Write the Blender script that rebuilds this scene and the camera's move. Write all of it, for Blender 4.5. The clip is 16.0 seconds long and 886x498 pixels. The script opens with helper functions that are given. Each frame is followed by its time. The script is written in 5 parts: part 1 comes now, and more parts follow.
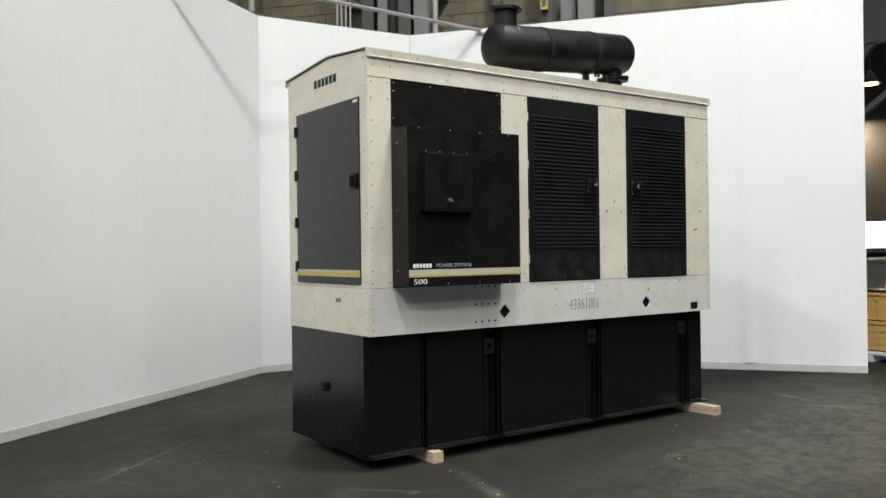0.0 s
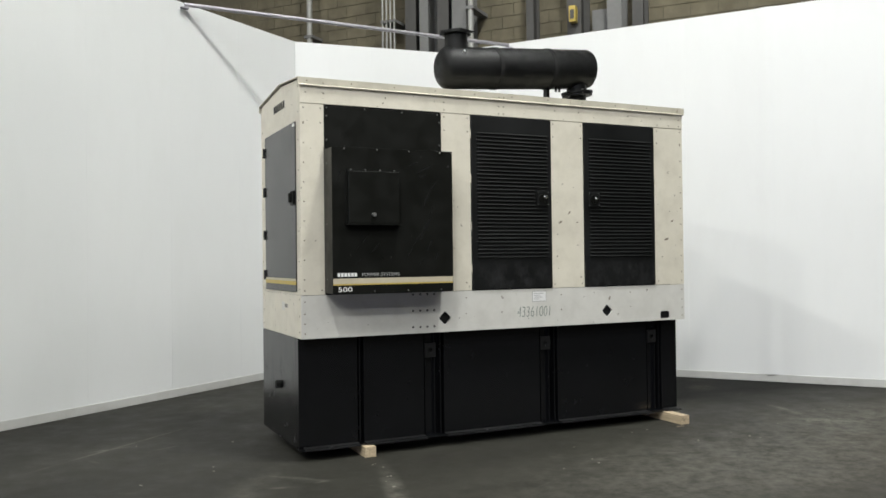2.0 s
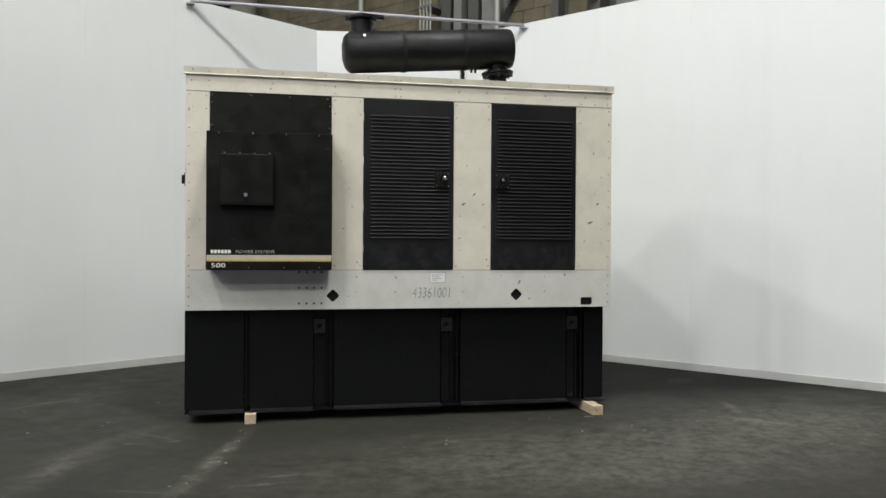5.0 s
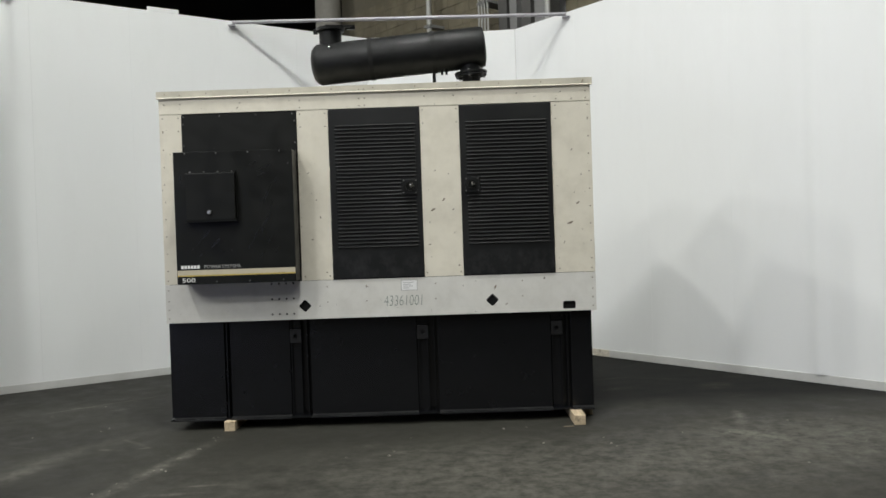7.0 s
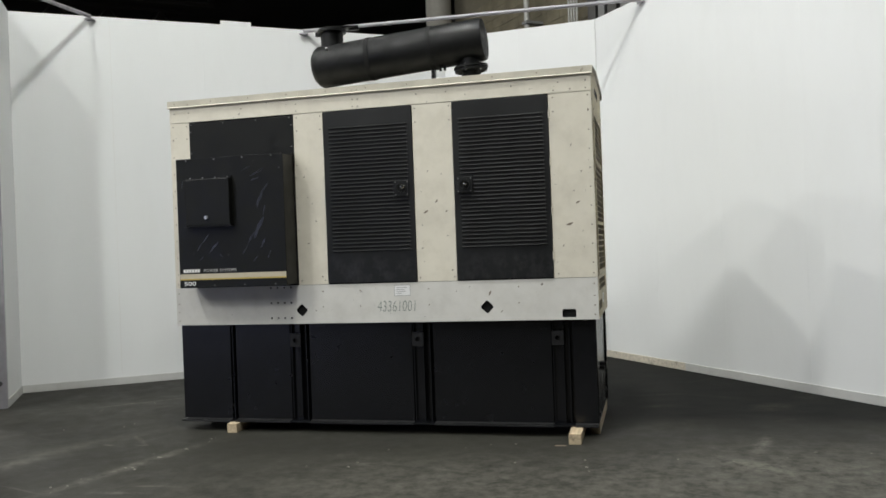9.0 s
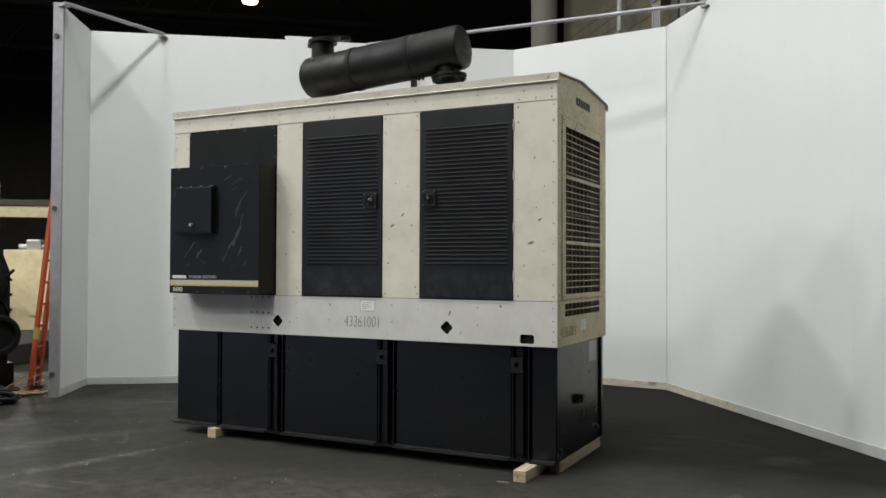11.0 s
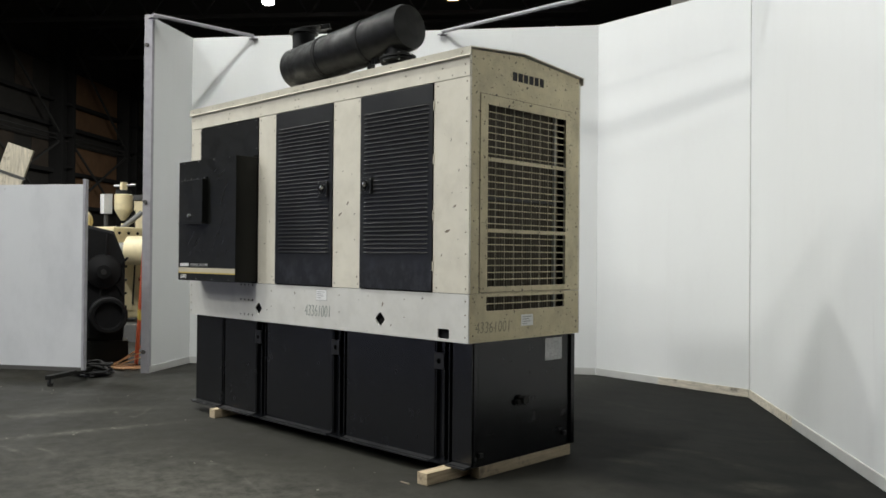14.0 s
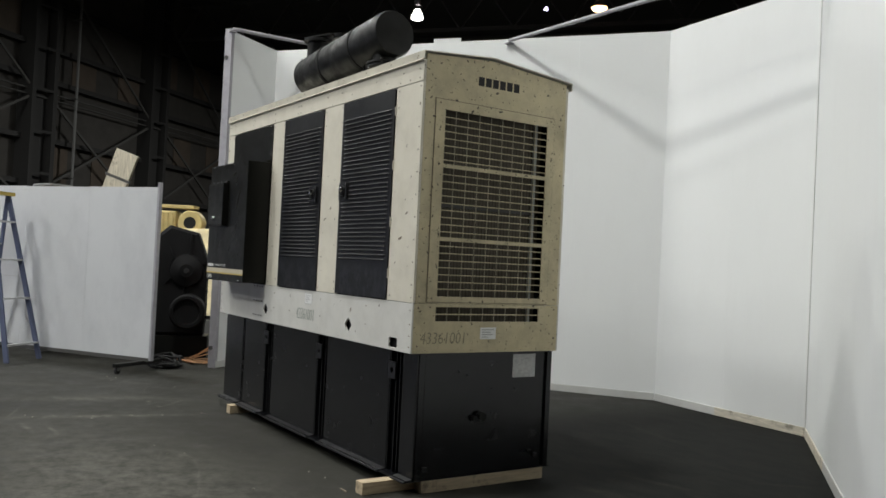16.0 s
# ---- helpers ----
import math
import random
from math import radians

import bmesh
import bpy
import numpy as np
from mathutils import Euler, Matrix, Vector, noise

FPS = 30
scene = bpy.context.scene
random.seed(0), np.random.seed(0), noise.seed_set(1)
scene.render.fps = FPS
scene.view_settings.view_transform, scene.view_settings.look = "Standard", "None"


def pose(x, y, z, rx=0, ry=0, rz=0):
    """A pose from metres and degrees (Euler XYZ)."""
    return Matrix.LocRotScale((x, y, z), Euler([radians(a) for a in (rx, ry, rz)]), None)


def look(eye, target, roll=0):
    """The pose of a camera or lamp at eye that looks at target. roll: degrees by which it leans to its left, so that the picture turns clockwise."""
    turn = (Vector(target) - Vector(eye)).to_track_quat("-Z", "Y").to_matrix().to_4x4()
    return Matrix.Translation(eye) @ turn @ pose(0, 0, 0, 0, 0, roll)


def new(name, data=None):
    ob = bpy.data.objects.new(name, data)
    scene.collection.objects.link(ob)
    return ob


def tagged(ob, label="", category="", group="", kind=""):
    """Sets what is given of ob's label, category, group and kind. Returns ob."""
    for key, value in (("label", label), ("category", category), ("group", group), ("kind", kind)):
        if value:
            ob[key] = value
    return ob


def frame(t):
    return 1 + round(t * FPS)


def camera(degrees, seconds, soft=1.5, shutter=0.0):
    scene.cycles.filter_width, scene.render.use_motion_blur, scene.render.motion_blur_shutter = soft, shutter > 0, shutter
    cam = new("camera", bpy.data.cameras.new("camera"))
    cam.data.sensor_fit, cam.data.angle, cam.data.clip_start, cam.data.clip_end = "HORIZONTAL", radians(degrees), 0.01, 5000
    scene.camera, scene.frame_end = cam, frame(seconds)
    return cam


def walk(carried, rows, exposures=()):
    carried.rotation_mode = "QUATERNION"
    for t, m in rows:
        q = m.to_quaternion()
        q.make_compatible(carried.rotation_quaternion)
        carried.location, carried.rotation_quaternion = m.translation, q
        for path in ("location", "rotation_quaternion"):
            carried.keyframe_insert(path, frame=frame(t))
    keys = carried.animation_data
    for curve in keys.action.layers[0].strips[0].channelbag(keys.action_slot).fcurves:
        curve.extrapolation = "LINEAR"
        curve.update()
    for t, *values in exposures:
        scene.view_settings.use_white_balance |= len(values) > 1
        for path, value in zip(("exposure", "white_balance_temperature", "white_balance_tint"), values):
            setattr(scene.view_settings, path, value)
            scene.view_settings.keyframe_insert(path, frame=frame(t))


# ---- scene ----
# ---------------------------------------------------------------- camera
cam = camera(56.1, 16.0, soft=1.6)
PATH = [
    (0, (-3.095, -5.313, 1.595), (-1.939, -3.681, 1.6), -0.7),
    (0.5, (-2.832, -5.64, 1.605), (-1.71, -3.984, 1.637), -0.4),
    (0.7, (-2.663, -5.772, 1.595), (-1.593, -4.083, 1.624), 0.2),
    (1, (-2.547, -5.966, 1.597), (-1.524, -4.247, 1.627), -0.7),
    (1.5, (-2.205, -6.226, 1.596), (-1.243, -4.473, 1.646), -1.4),
    (2, (-1.828, -6.602, 1.607), (-0.977, -4.792, 1.631), -0.7),
    (2.5, (-1.46, -6.823, 1.564), (-0.691, -4.977, 1.553), 0.2),
    (3, (-1.089, -6.982, 1.548), (-0.372, -5.114, 1.552), -0.7),
    (3.5, (-0.702, -7.231, 1.598), (-0.095, -5.325, 1.58), 0.7),
    (4, (-0.274, -7.368, 1.506), (0.284, -5.448, 1.475), 0.5),
    (4.2, (-0.085, -7.408, 1.513), (0.465, -5.486, 1.488), 0.6),
    (6.3, (2.008, -7.744, 1.635), (2.083, -5.746, 1.612), -0.2),
    (6.5, (2.202, -7.715, 1.636), (2.247, -5.716, 1.602), -0.2),
    (7, (2.648, -7.664, 1.674), (2.63, -5.664, 1.648), -1.9),
    (7.5, (3.18, -7.598, 1.65), (3.014, -5.605, 1.631), 0.1),
    (8, (3.637, -7.429, 1.603), (3.36, -5.448, 1.599), 1.0),
    (8.5, (4.022, -7.276, 1.616), (3.651, -5.31, 1.614), -1.3),
    (10.8, (5.919, -6.234, 1.596), (5.047, -4.435, 1.621), 0.6),
    (11, (6.082, -6.137, 1.586), (5.181, -4.351, 1.63), 0.2),
    (11.5, (6.508, -5.876, 1.629), (5.471, -4.166, 1.667), 1.5),
    (12, (6.807, -5.596, 1.59), (5.717, -3.92, 1.634), 1.0),
    (12.5, (7.175, -5.296, 1.58), (6.01, -3.671, 1.64), 0.3),
    (13, (7.463, -5.027, 1.585), (6.194, -3.481, 1.603), 0.3),
    (13.5, (7.694, -4.694, 1.584), (6.378, -3.188, 1.597), 0.0),
    (14, (8.014, -4.387, 1.596), (6.615, -2.959, 1.613), 0.5),
    (14.5, (8.219, -4.096, 1.602), (6.741, -2.75, 1.63), 1.4),
    (15, (8.43, -3.768, 1.624), (6.892, -2.491, 1.673), -0.1),
    (15.5, (8.742, -3.442, 1.626), (7.134, -2.254, 1.679), 2.3),
    (16, (8.926, -3.09, 1.599), (7.266, -1.976, 1.638), 2.8),
]
walk(cam, [(t, look(eye, target, roll)) for t, eye, target, roll in PATH],
     exposures=[(0.0, -0.06), (0.5, 0.03), (1.5, 0.0), (2.5, -0.02), (3.0, -0.02), (3.5, -0.11), (4.0, -0.16), (6.5, -0.25), (8.5, -0.21), (11.0, -0.32), (12.5, -0.38), (13.0, -0.20), (13.5, -0.15), (14.5, -0.25), (15.0, -0.33), (16.0, -0.34)])

# ---------------------------------------------------------------- world and lamps
FZ = -0.037                     # floor level
HALL_D = Vector((0.633, -0.774, 0))   # along the hall
HALL_N = Vector((0.774, 0.633, 0))    # across the hall, towards the block wall


def hall(u, n, z=0.0):
    return HALL_D * u + HALL_N * n + Vector((0, 0, z))


world = bpy.data.worlds.new("hall_air")
scene.world = world
world.use_nodes = True
world.node_tree.nodes["Background"].inputs[0].default_value = (0.80, 0.88, 1.0, 1)
world.node_tree.nodes["Background"].inputs[1].default_value = 0.02

LAMP_W = 1010.0
LAMP_SPOTS = [(u, n) for n in (0.1, -8.5, -17.5) for u in (-4.6, 4.1, 13.2)]
ROW_POWER = {0.1: 0.66, -8.5: 1.18, -17.5: 1.62}


def bay_light(u, n, z, power, size=1.5):
    data = bpy.data.lights.new("bay_light", "AREA")
    data.shape, data.size, data.energy, data.color = "DISK", size, power, (0.952, 0.963, 0.932)
    ob = new("bay_light", data)
    ob.location = hall(u, n, z)
    return ob


for u, n in LAMP_SPOTS:
    bay_light(u, n, 13.62, LAMP_W * ROW_POWER[n] * (2.3 if (u, n) == (4.1, 0.1) else {-4.6: 0.93, 4.1: 0.9, 13.2: 0.74}[u] * (0.15 if (u, n) == (-4.6, 0.1) else 1.0)), 1.5 if n > 0 else 0.8)

bay_light(-30.1, -8.5, 13.32, 2400.0)
bay_light(-29.8, 0.35, 13.42, 1400.0)
# the two warm lamps of the far bay
for at in ((22.0, 7.69, 6.2), (29.5, 12.7, 6.65)):
    warm = bay_light(0, 0, 0, 420.0, 0.45)
    warm.location, warm.data.color = at, (1.0, 0.80, 0.55)


# ---------------------------------------------------------------- materials
def shader(name):
    m = bpy.data.materials.new(name)
    m.use_nodes = True
    nt = m.node_tree
    return m, nt, nt.nodes["Principled BSDF"]


def node(nt, kind, **values):
    n = nt.nodes.new(kind)
    for key, value in values.items():
        n.inputs[key].default_value = value
    return n


def coords(nt, scale=(1, 1, 1)):
    g = nt.nodes.new("ShaderNodeNewGeometry")
    mp = nt.nodes.new("ShaderNodeMapping")
    mp.inputs["Scale"].default_value = scale
    nt.links.new(g.outputs["Position"], mp.inputs["Vector"])
    return mp.outputs["Vector"]


def noise_tex(nt, vec, scale, detail=4.0, rough=0.55):
    n = node(nt, "ShaderNodeTexNoise", Scale=scale, Detail=detail, Roughness=rough)
    nt.links.new(vec, n.inputs["Vector"])
    return n.outputs["Fac"]


def ramp(nt, fac, stops):
    r = nt.nodes.new("ShaderNodeValToRGB")
    el = r.color_ramp.elements
    while len(el) < len(stops):
        el.new(0.5)
    for e, (p, v) in zip(el, stops):
        e.position = p
        e.color = (*v, 1) if isinstance(v, tuple) else (v, v, v, 1)
    nt.links.new(fac, r.inputs["Fac"])
    return r.outputs["Color"]


def mix(nt, fac, a, b, mode="MIX"):
    m = nt.nodes.new("ShaderNodeMix")
    m.data_type, m.blend_type = "RGBA", mode
    for value, socket in ((fac, m.inputs[0]), (a, m.inputs[6]), (b, m.inputs[7])):
        if isinstance(value, (int, float)):
            socket.default_value = value
        elif isinstance(value, tuple):
            socket.default_value = (*value, 1)
        else:
            nt.links.new(value, socket)
    return m.outputs[2]


def bump(nt, bsdf, height, strength, distance):
    b = nt.nodes.new("ShaderNodeBump")
    b.inputs["Strength"].default_value, b.inputs["Distance"].default_value = strength, distance
    nt.links.new(height, b.inputs["Height"])
    nt.links.new(b.outputs["Normal"], bsdf.inputs["Normal"])


def paint(name, base, rough, dirt=(0.2, 0.17, 0.12), dirt_amount=0.25, chip=None, chip_at=0.72, metal=0.0, vary=0.12, bumpy=0.15, spec=0.5, streak=False, gloss_span=0.10, chip_scale=27.0):
    """Painted sheet metal: cloudy tone, grime, small chips and an uneven sheen."""
    m, nt, b = shader(name)
    v = coords(nt)
    cloud = noise_tex(nt, v, 2.3, 5)
    fine = noise_tex(nt, v, 38.0, 4)
    tone = mix(nt, ramp(nt, cloud, [(0.3, 0.0), (0.7, 1.0)]), tuple(c * (1 - vary) for c in base), tuple(min(1, c * (1 + vary)) for c in base))
    grime = noise_tex(nt, coords(nt, (6, 6, 1.2)) if streak else v, 5.0, 8, 0.7)
    col = mix(nt, mix(nt, 1.0, ramp(nt, grime, [(0.45, 0.0), (0.85, 1.0)]), (dirt_amount,) * 3, "MULTIPLY"), tone, dirt)
    if chip:
        spots = noise_tex(nt, v, chip_scale, 3, 0.5)
        col = mix(nt, ramp(nt, spots, [(chip_at, 0.0), (chip_at + 0.025, 1.0)]), col, chip)
    nt.links.new(col, b.inputs["Base Color"])
    r = ramp(nt, noise_tex(nt, v, 7.0, 6), [(0.25, max(0.03, rough - gloss_span)), (0.75, min(1.0, rough + gloss_span * 1.2))])
    nt.links.new(r, b.inputs["Roughness"])
    b.inputs["Metallic"].default_value = metal
    b.inputs["Specular IOR Level"].default_value = spec
    bump(nt, b, fine, bumpy, 0.002)
    return m


def worn_black(name, base, gloss, dull, scale, relief, rubbed=None, spec=0.4):
    """Old black enamel: patchy gloss, dust clouds; rubbed gives the height of a handled band."""
    m, nt, b = shader(name)
    v = coords(nt)
    patches = noise_tex(nt, v, scale, 7, 0.62)
    cloud = noise_tex(nt, v, 2.1, 5)
    c = mix(nt, ramp(nt, cloud, [(0.35, 0.0), (0.7, 1.0)]), tuple(x * 0.8 for x in base), tuple(x * 1.35 for x in base))
    c = mix(nt, ramp(nt, noise_tex(nt, v, 5.0, 8, 0.7), [(0.55, 0.0), (0.85, 0.3)]), c, (0.030, 0.029, 0.028))
    r = ramp(nt, patches, [(0.36, gloss), (0.62, dull)])
    if rubbed:
        sep = nt.nodes.new("ShaderNodeSeparateXYZ")
        nt.links.new(v, sep.inputs[0])
        rng = nt.nodes.new("ShaderNodeMapRange")
        rng.inputs["From Min"].default_value, rng.inputs["From Max"].default_value = rubbed[1], rubbed[0] + 0.16
        nt.links.new(sep.outputs["Z"], rng.inputs["Value"])
        smear = noise_tex(nt, coords(nt, (1, 1, 0.75)), 8.0, 8, 0.72)
        mask = mix(nt, 1.0, rng.outputs["Result"], ramp(nt, smear, [(0.46, 0.0), (0.66, 1.0)]), "MULTIPLY")
        c = mix(nt, mask, c, (0.027, 0.027, 0.028))
        r = mix(nt, mask, r, (0.30, 0.30, 0.30))
    nt.links.new(c, b.inputs["Base Color"])
    nt.links.new(r, b.inputs["Roughness"])
    b.inputs["Specular IOR Level"].default_value = spec
    bump(nt, b, patches if relief > 0.005 else noise_tex(nt, v, 30.0, 4), 0.25 if relief > 0.005 else 0.08, relief)
    return m


def plain(name, base, rough=0.6, metal=0.0, vary=0.15, scale=12.0):
    m, nt, b = shader(name)
    v = coords(nt)
    f = noise_tex(nt, v, scale, 5)
    nt.links.new(mix(nt, f, tuple(c * (1 - vary) for c in base), tuple(min(1, c * (1 + vary)) for c in base)), b.inputs["Base Color"])
    b.inputs["Roughness"].default_value, b.inputs["Metallic"].default_value = rough, metal
    bump(nt, b, noise_tex(nt, v, scale * 6, 3), 0.1, 0.002)
    return m


def glow(name, colour, strength):
    m, _, b = shader(name)
    b.inputs["Base Color"].default_value = (0.8, 0.8, 0.8, 1)
    b.inputs["Emission Color"].default_value = (*colour, 1)
    b.inputs["Emission Strength"].default_value = strength
    return m


def wood(name, base, grain_axis=1):
    m, nt, b = shader(name)
    sc = [14, 14, 14]
    sc[grain_axis] = 1.2
    v = coords(nt, tuple(sc))
    g = noise_tex(nt, v, 3.0, 8, 0.65)
    c = mix(nt, ramp(nt, g, [(0.3, 0.0), (0.7, 1.0)]), tuple(x * 0.62 for x in base), tuple(min(1, x * 1.15) for x in base))
    stain = noise_tex(nt, coords(nt), 9.0, 4)
    c = mix(nt, ramp(nt, stain, [(0.58, 0.0), (0.75, 0.75)]), c, (0.07, 0.055, 0.04))
    nt.links.new(c, b.inputs["Base Color"])
    b.inputs["Roughness"].default_value = 0.8
    bump(nt, b, g, 0.4, 0.004)
    return m


def floor_material():
    m, nt, b = shader("sealed_asphalt")
    v = coords(nt)
    big = noise_tex(nt, v, 0.55, 6, 0.6)
    mid = noise_tex(nt, v, 3.2, 8, 0.7)
    grit = noise_tex(nt, v, 90.0, 3)
    c = mix(nt, ramp(nt, big, [(0.3, 0.0), (0.72, 1.0)]), (0.0122, 0.0117, 0.0093), (0.0270, 0.0262, 0.0204))
    c = mix(nt, ramp(nt, mid, [(0.42, 0.0), (0.75, 0.55)]), c, (0.040, 0.039, 0.032))
    # long pale drag marks, and short chalky scuffs
    for rot, sx, sy, sc, lo, amount in ((0.35, 0.35, 5.5, 1.3, 0.64, 0.5), (-0.5, 0.5, 7.0, 1.0, 0.66, 0.45), (1.2, 1.4, 4.0, 1.1, 0.68, 0.5)):
        g = nt.nodes.new("ShaderNodeNewGeometry")
        mp = nt.nodes.new("ShaderNodeMapping")
        mp.inputs["Rotation"].default_value = (0, 0, rot)
        mp2 = nt.nodes.new("ShaderNodeMapping")
        mp2.inputs["Scale"].default_value = (sx, sy, 1)
        nt.links.new(g.outputs["Position"], mp.inputs["Vector"])
        nt.links.new(mp.outputs["Vector"], mp2.inputs["Vector"])
        s = noise_tex(nt, mp2.outputs["Vector"], sc, 7, 0.62)
        c = mix(nt, ramp(nt, s, [(lo, 0.0), (lo + 0.1, amount)]), c, (0.12, 0.116, 0.100))
    # scraped trails and dusty patches: middle, length, width, turn, strength
    breakup = noise_tex(nt, v, 9.0, 8, 0.75)
    dust = noise_tex(nt, v, 26.0, 5, 0.7)

    def trail(c, x, y, length, width, turn, amount, tint=(0.155, 0.148, 0.125)):
        g = nt.nodes.new("ShaderNodeNewGeometry")
        mp = nt.nodes.new("ShaderNodeMapping")
        mp.vector_type = "TEXTURE"
        mp.inputs["Location"].default_value, mp.inputs["Rotation"].default_value = (x, y, 0), (0, 0, radians(turn))
        mp.inputs["Scale"].default_value = (length / 2, width / 2, 1000)
        nt.links.new(g.outputs["Position"], mp.inputs["Vector"])
        ln = nt.nodes.new("ShaderNodeVectorMath")
        ln.operation = "LENGTH"
        nt.links.new(mp.outputs["Vector"], ln.inputs[0])
        body = ramp(nt, ln.outputs["Value"], [(0.15, 1.0), (1.0, 0.0)])
        mask = mix(nt, 1.0, body, ramp(nt, breakup, [(0.38, 0.0), (0.68, amount)]), "MULTIPLY")
        return mix(nt, mask, c, tint)

    left_front = ((0.33, -1.25, 2.4, 0.20, 76, 0.75), (-1.20, 1.46, 2.6, 0.055, 42, 1.0), (-1.38, 1.31, 0.62, 0.05, 12, 0.9), (-0.94, 1.12, 0.34, 0.07, 27, 0.6), (-1.52, 0.87, 0.22, 0.06, -62, 0.7), (-0.16, -0.42, 0.60, 0.07, -44, 0.9), (-0.02, -0.60, 0.16, 0.06, 10, 0.8))
    left_back = ((-0.76, -1.3, 1.4, 0.30, 76, 0.34), (0.68, -1.95, 0.55, 0.09, 3, 0.6), (-1.95, -0.55, 3.6, 0.18, 27, 0.26), (-0.6, -0.6, 2.2, 0.34, 56, 0.30), (-0.75, -1.3, 2.0, 0.5, 72, 0.30), (-1.9, -1.6, 1.6, 0.3, 60, 0.28), (-0.35, -0.62, 0.5, 0.07, -15, 0.6))
    # first three: broad dust tone that also stands in for stronger light
    right_side = ((2.4, -1.7, 5.5, 2.6, 4, 0.42), (4.6, -1.4, 6.0, 3.0, 8, 0.55), (6.0, -0.9, 4.0, 2.2, -10, 0.48), (5.07, -0.75, 0.95, 0.34, -40, 0.8), (5.22, -0.10, 0.95, 0.16, 75, 0.8), (5.10, -0.70, 0.70, 0.17, -18, 0.9), (0.86, -1.76, 0.50, 0.06, 5, 0.7), (4.44, -1.63, 0.16, 0.04, -76, 0.9), (2.3, -1.0, 0.7, 0.16, 8, 0.4), (1.9, -0.75, 0.3, 0.12, 20, 0.35), (3.3, -2.2, 1.6, 0.5, -15, 0.28), (6.3, -1.6, 0.9, 0.12, 10, 0.5), (5.6, 0.9, 0.5, 0.1, 35, 0.4))
    for row in left_front + left_back + right_side:
        c = trail(c, *row)
    c = mix(nt, ramp(nt, dust, [(0.66, 0.0), (0.78, 0.35)]), c, (0.12, 0.117, 0.105))
    # shade behind the machine put into the floor colour: darker, with faint brown marks
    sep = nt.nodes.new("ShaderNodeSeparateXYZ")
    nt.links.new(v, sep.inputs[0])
    # floor colour darkened towards the partition, standing in for weaker lamp light
    left_dim = nt.nodes.new("ShaderNodeMapRange")
    left_dim.interpolation_type = "SMOOTHSTEP"
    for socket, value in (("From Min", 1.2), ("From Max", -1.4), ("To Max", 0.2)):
        left_dim.inputs[socket].default_value = value
    nt.links.new(sep.outputs["X"], left_dim.inputs["Value"])
    c = mix(nt, left_dim.outputs["Result"], c, (0.010, 0.0102, 0.009))
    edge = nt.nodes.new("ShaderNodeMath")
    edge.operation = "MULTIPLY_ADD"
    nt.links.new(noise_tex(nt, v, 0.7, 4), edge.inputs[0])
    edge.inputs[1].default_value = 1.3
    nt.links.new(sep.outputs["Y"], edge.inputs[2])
    back_shade = None
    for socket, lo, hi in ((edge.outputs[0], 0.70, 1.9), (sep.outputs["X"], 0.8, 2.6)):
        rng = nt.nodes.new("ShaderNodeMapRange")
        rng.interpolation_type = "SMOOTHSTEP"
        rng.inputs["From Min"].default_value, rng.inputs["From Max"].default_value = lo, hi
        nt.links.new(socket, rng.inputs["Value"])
        back_shade = rng.outputs["Result"] if back_shade is None else mix(nt, 1.0, back_shade, rng.outputs["Result"], "MULTIPLY")
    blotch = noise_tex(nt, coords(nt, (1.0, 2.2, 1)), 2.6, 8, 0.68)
    c = mix(nt, back_shade, c, mix(nt, ramp(nt, blotch, [(0.42, 0.97), (0.70, 0.60)]), c, (0.0068, 0.0072, 0.0066)))
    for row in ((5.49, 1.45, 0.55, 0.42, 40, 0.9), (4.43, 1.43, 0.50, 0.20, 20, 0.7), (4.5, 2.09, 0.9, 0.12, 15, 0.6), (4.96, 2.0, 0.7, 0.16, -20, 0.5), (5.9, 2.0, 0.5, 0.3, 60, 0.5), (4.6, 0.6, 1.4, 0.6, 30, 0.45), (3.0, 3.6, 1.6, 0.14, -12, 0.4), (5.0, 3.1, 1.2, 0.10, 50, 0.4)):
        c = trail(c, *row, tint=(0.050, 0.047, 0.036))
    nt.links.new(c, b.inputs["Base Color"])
    nt.links.new(mix(nt, back_shade, (0.24, 0.24, 0.24), ramp(nt, blotch, [(0.35, 0.06), (0.7, 0.15)])), b.inputs["Specular IOR Level"])
    nt.links.new(mix(nt, back_shade, ramp(nt, mid, [(0.3, 0.55), (0.7, 0.8)]), ramp(nt, blotch, [(0.35, 0.70), (0.7, 0.82)])), b.inputs["Roughness"])
    bump(nt, b, grit, 0.25, 0.003)
    return m


def wall_white(name, base, vary=0.03, smudge=(0.60, 0.60, 0.58), amount=0.14, stretch=0.25, size=4.0):
    m, nt, b = shader(name)
    v = coords(nt)
    soft = noise_tex(nt, v, 0.9, 4)
    smear = noise_tex(nt, coords(nt, (1, 1, stretch)), size, 6, 0.65)
    c = mix(nt, soft, tuple(x * (1 - vary) for x in base), base)
    c = mix(nt, ramp(nt, smear, [(0.48, 0.0), (0.85, amount)]), c, smudge)
    nt.links.new(c, b.inputs["Base Color"])
    b.inputs["Roughness"].default_value = 0.62
    bump(nt, b, noise_tex(nt, v, 60, 4), 0.06, 0.002)
    return m


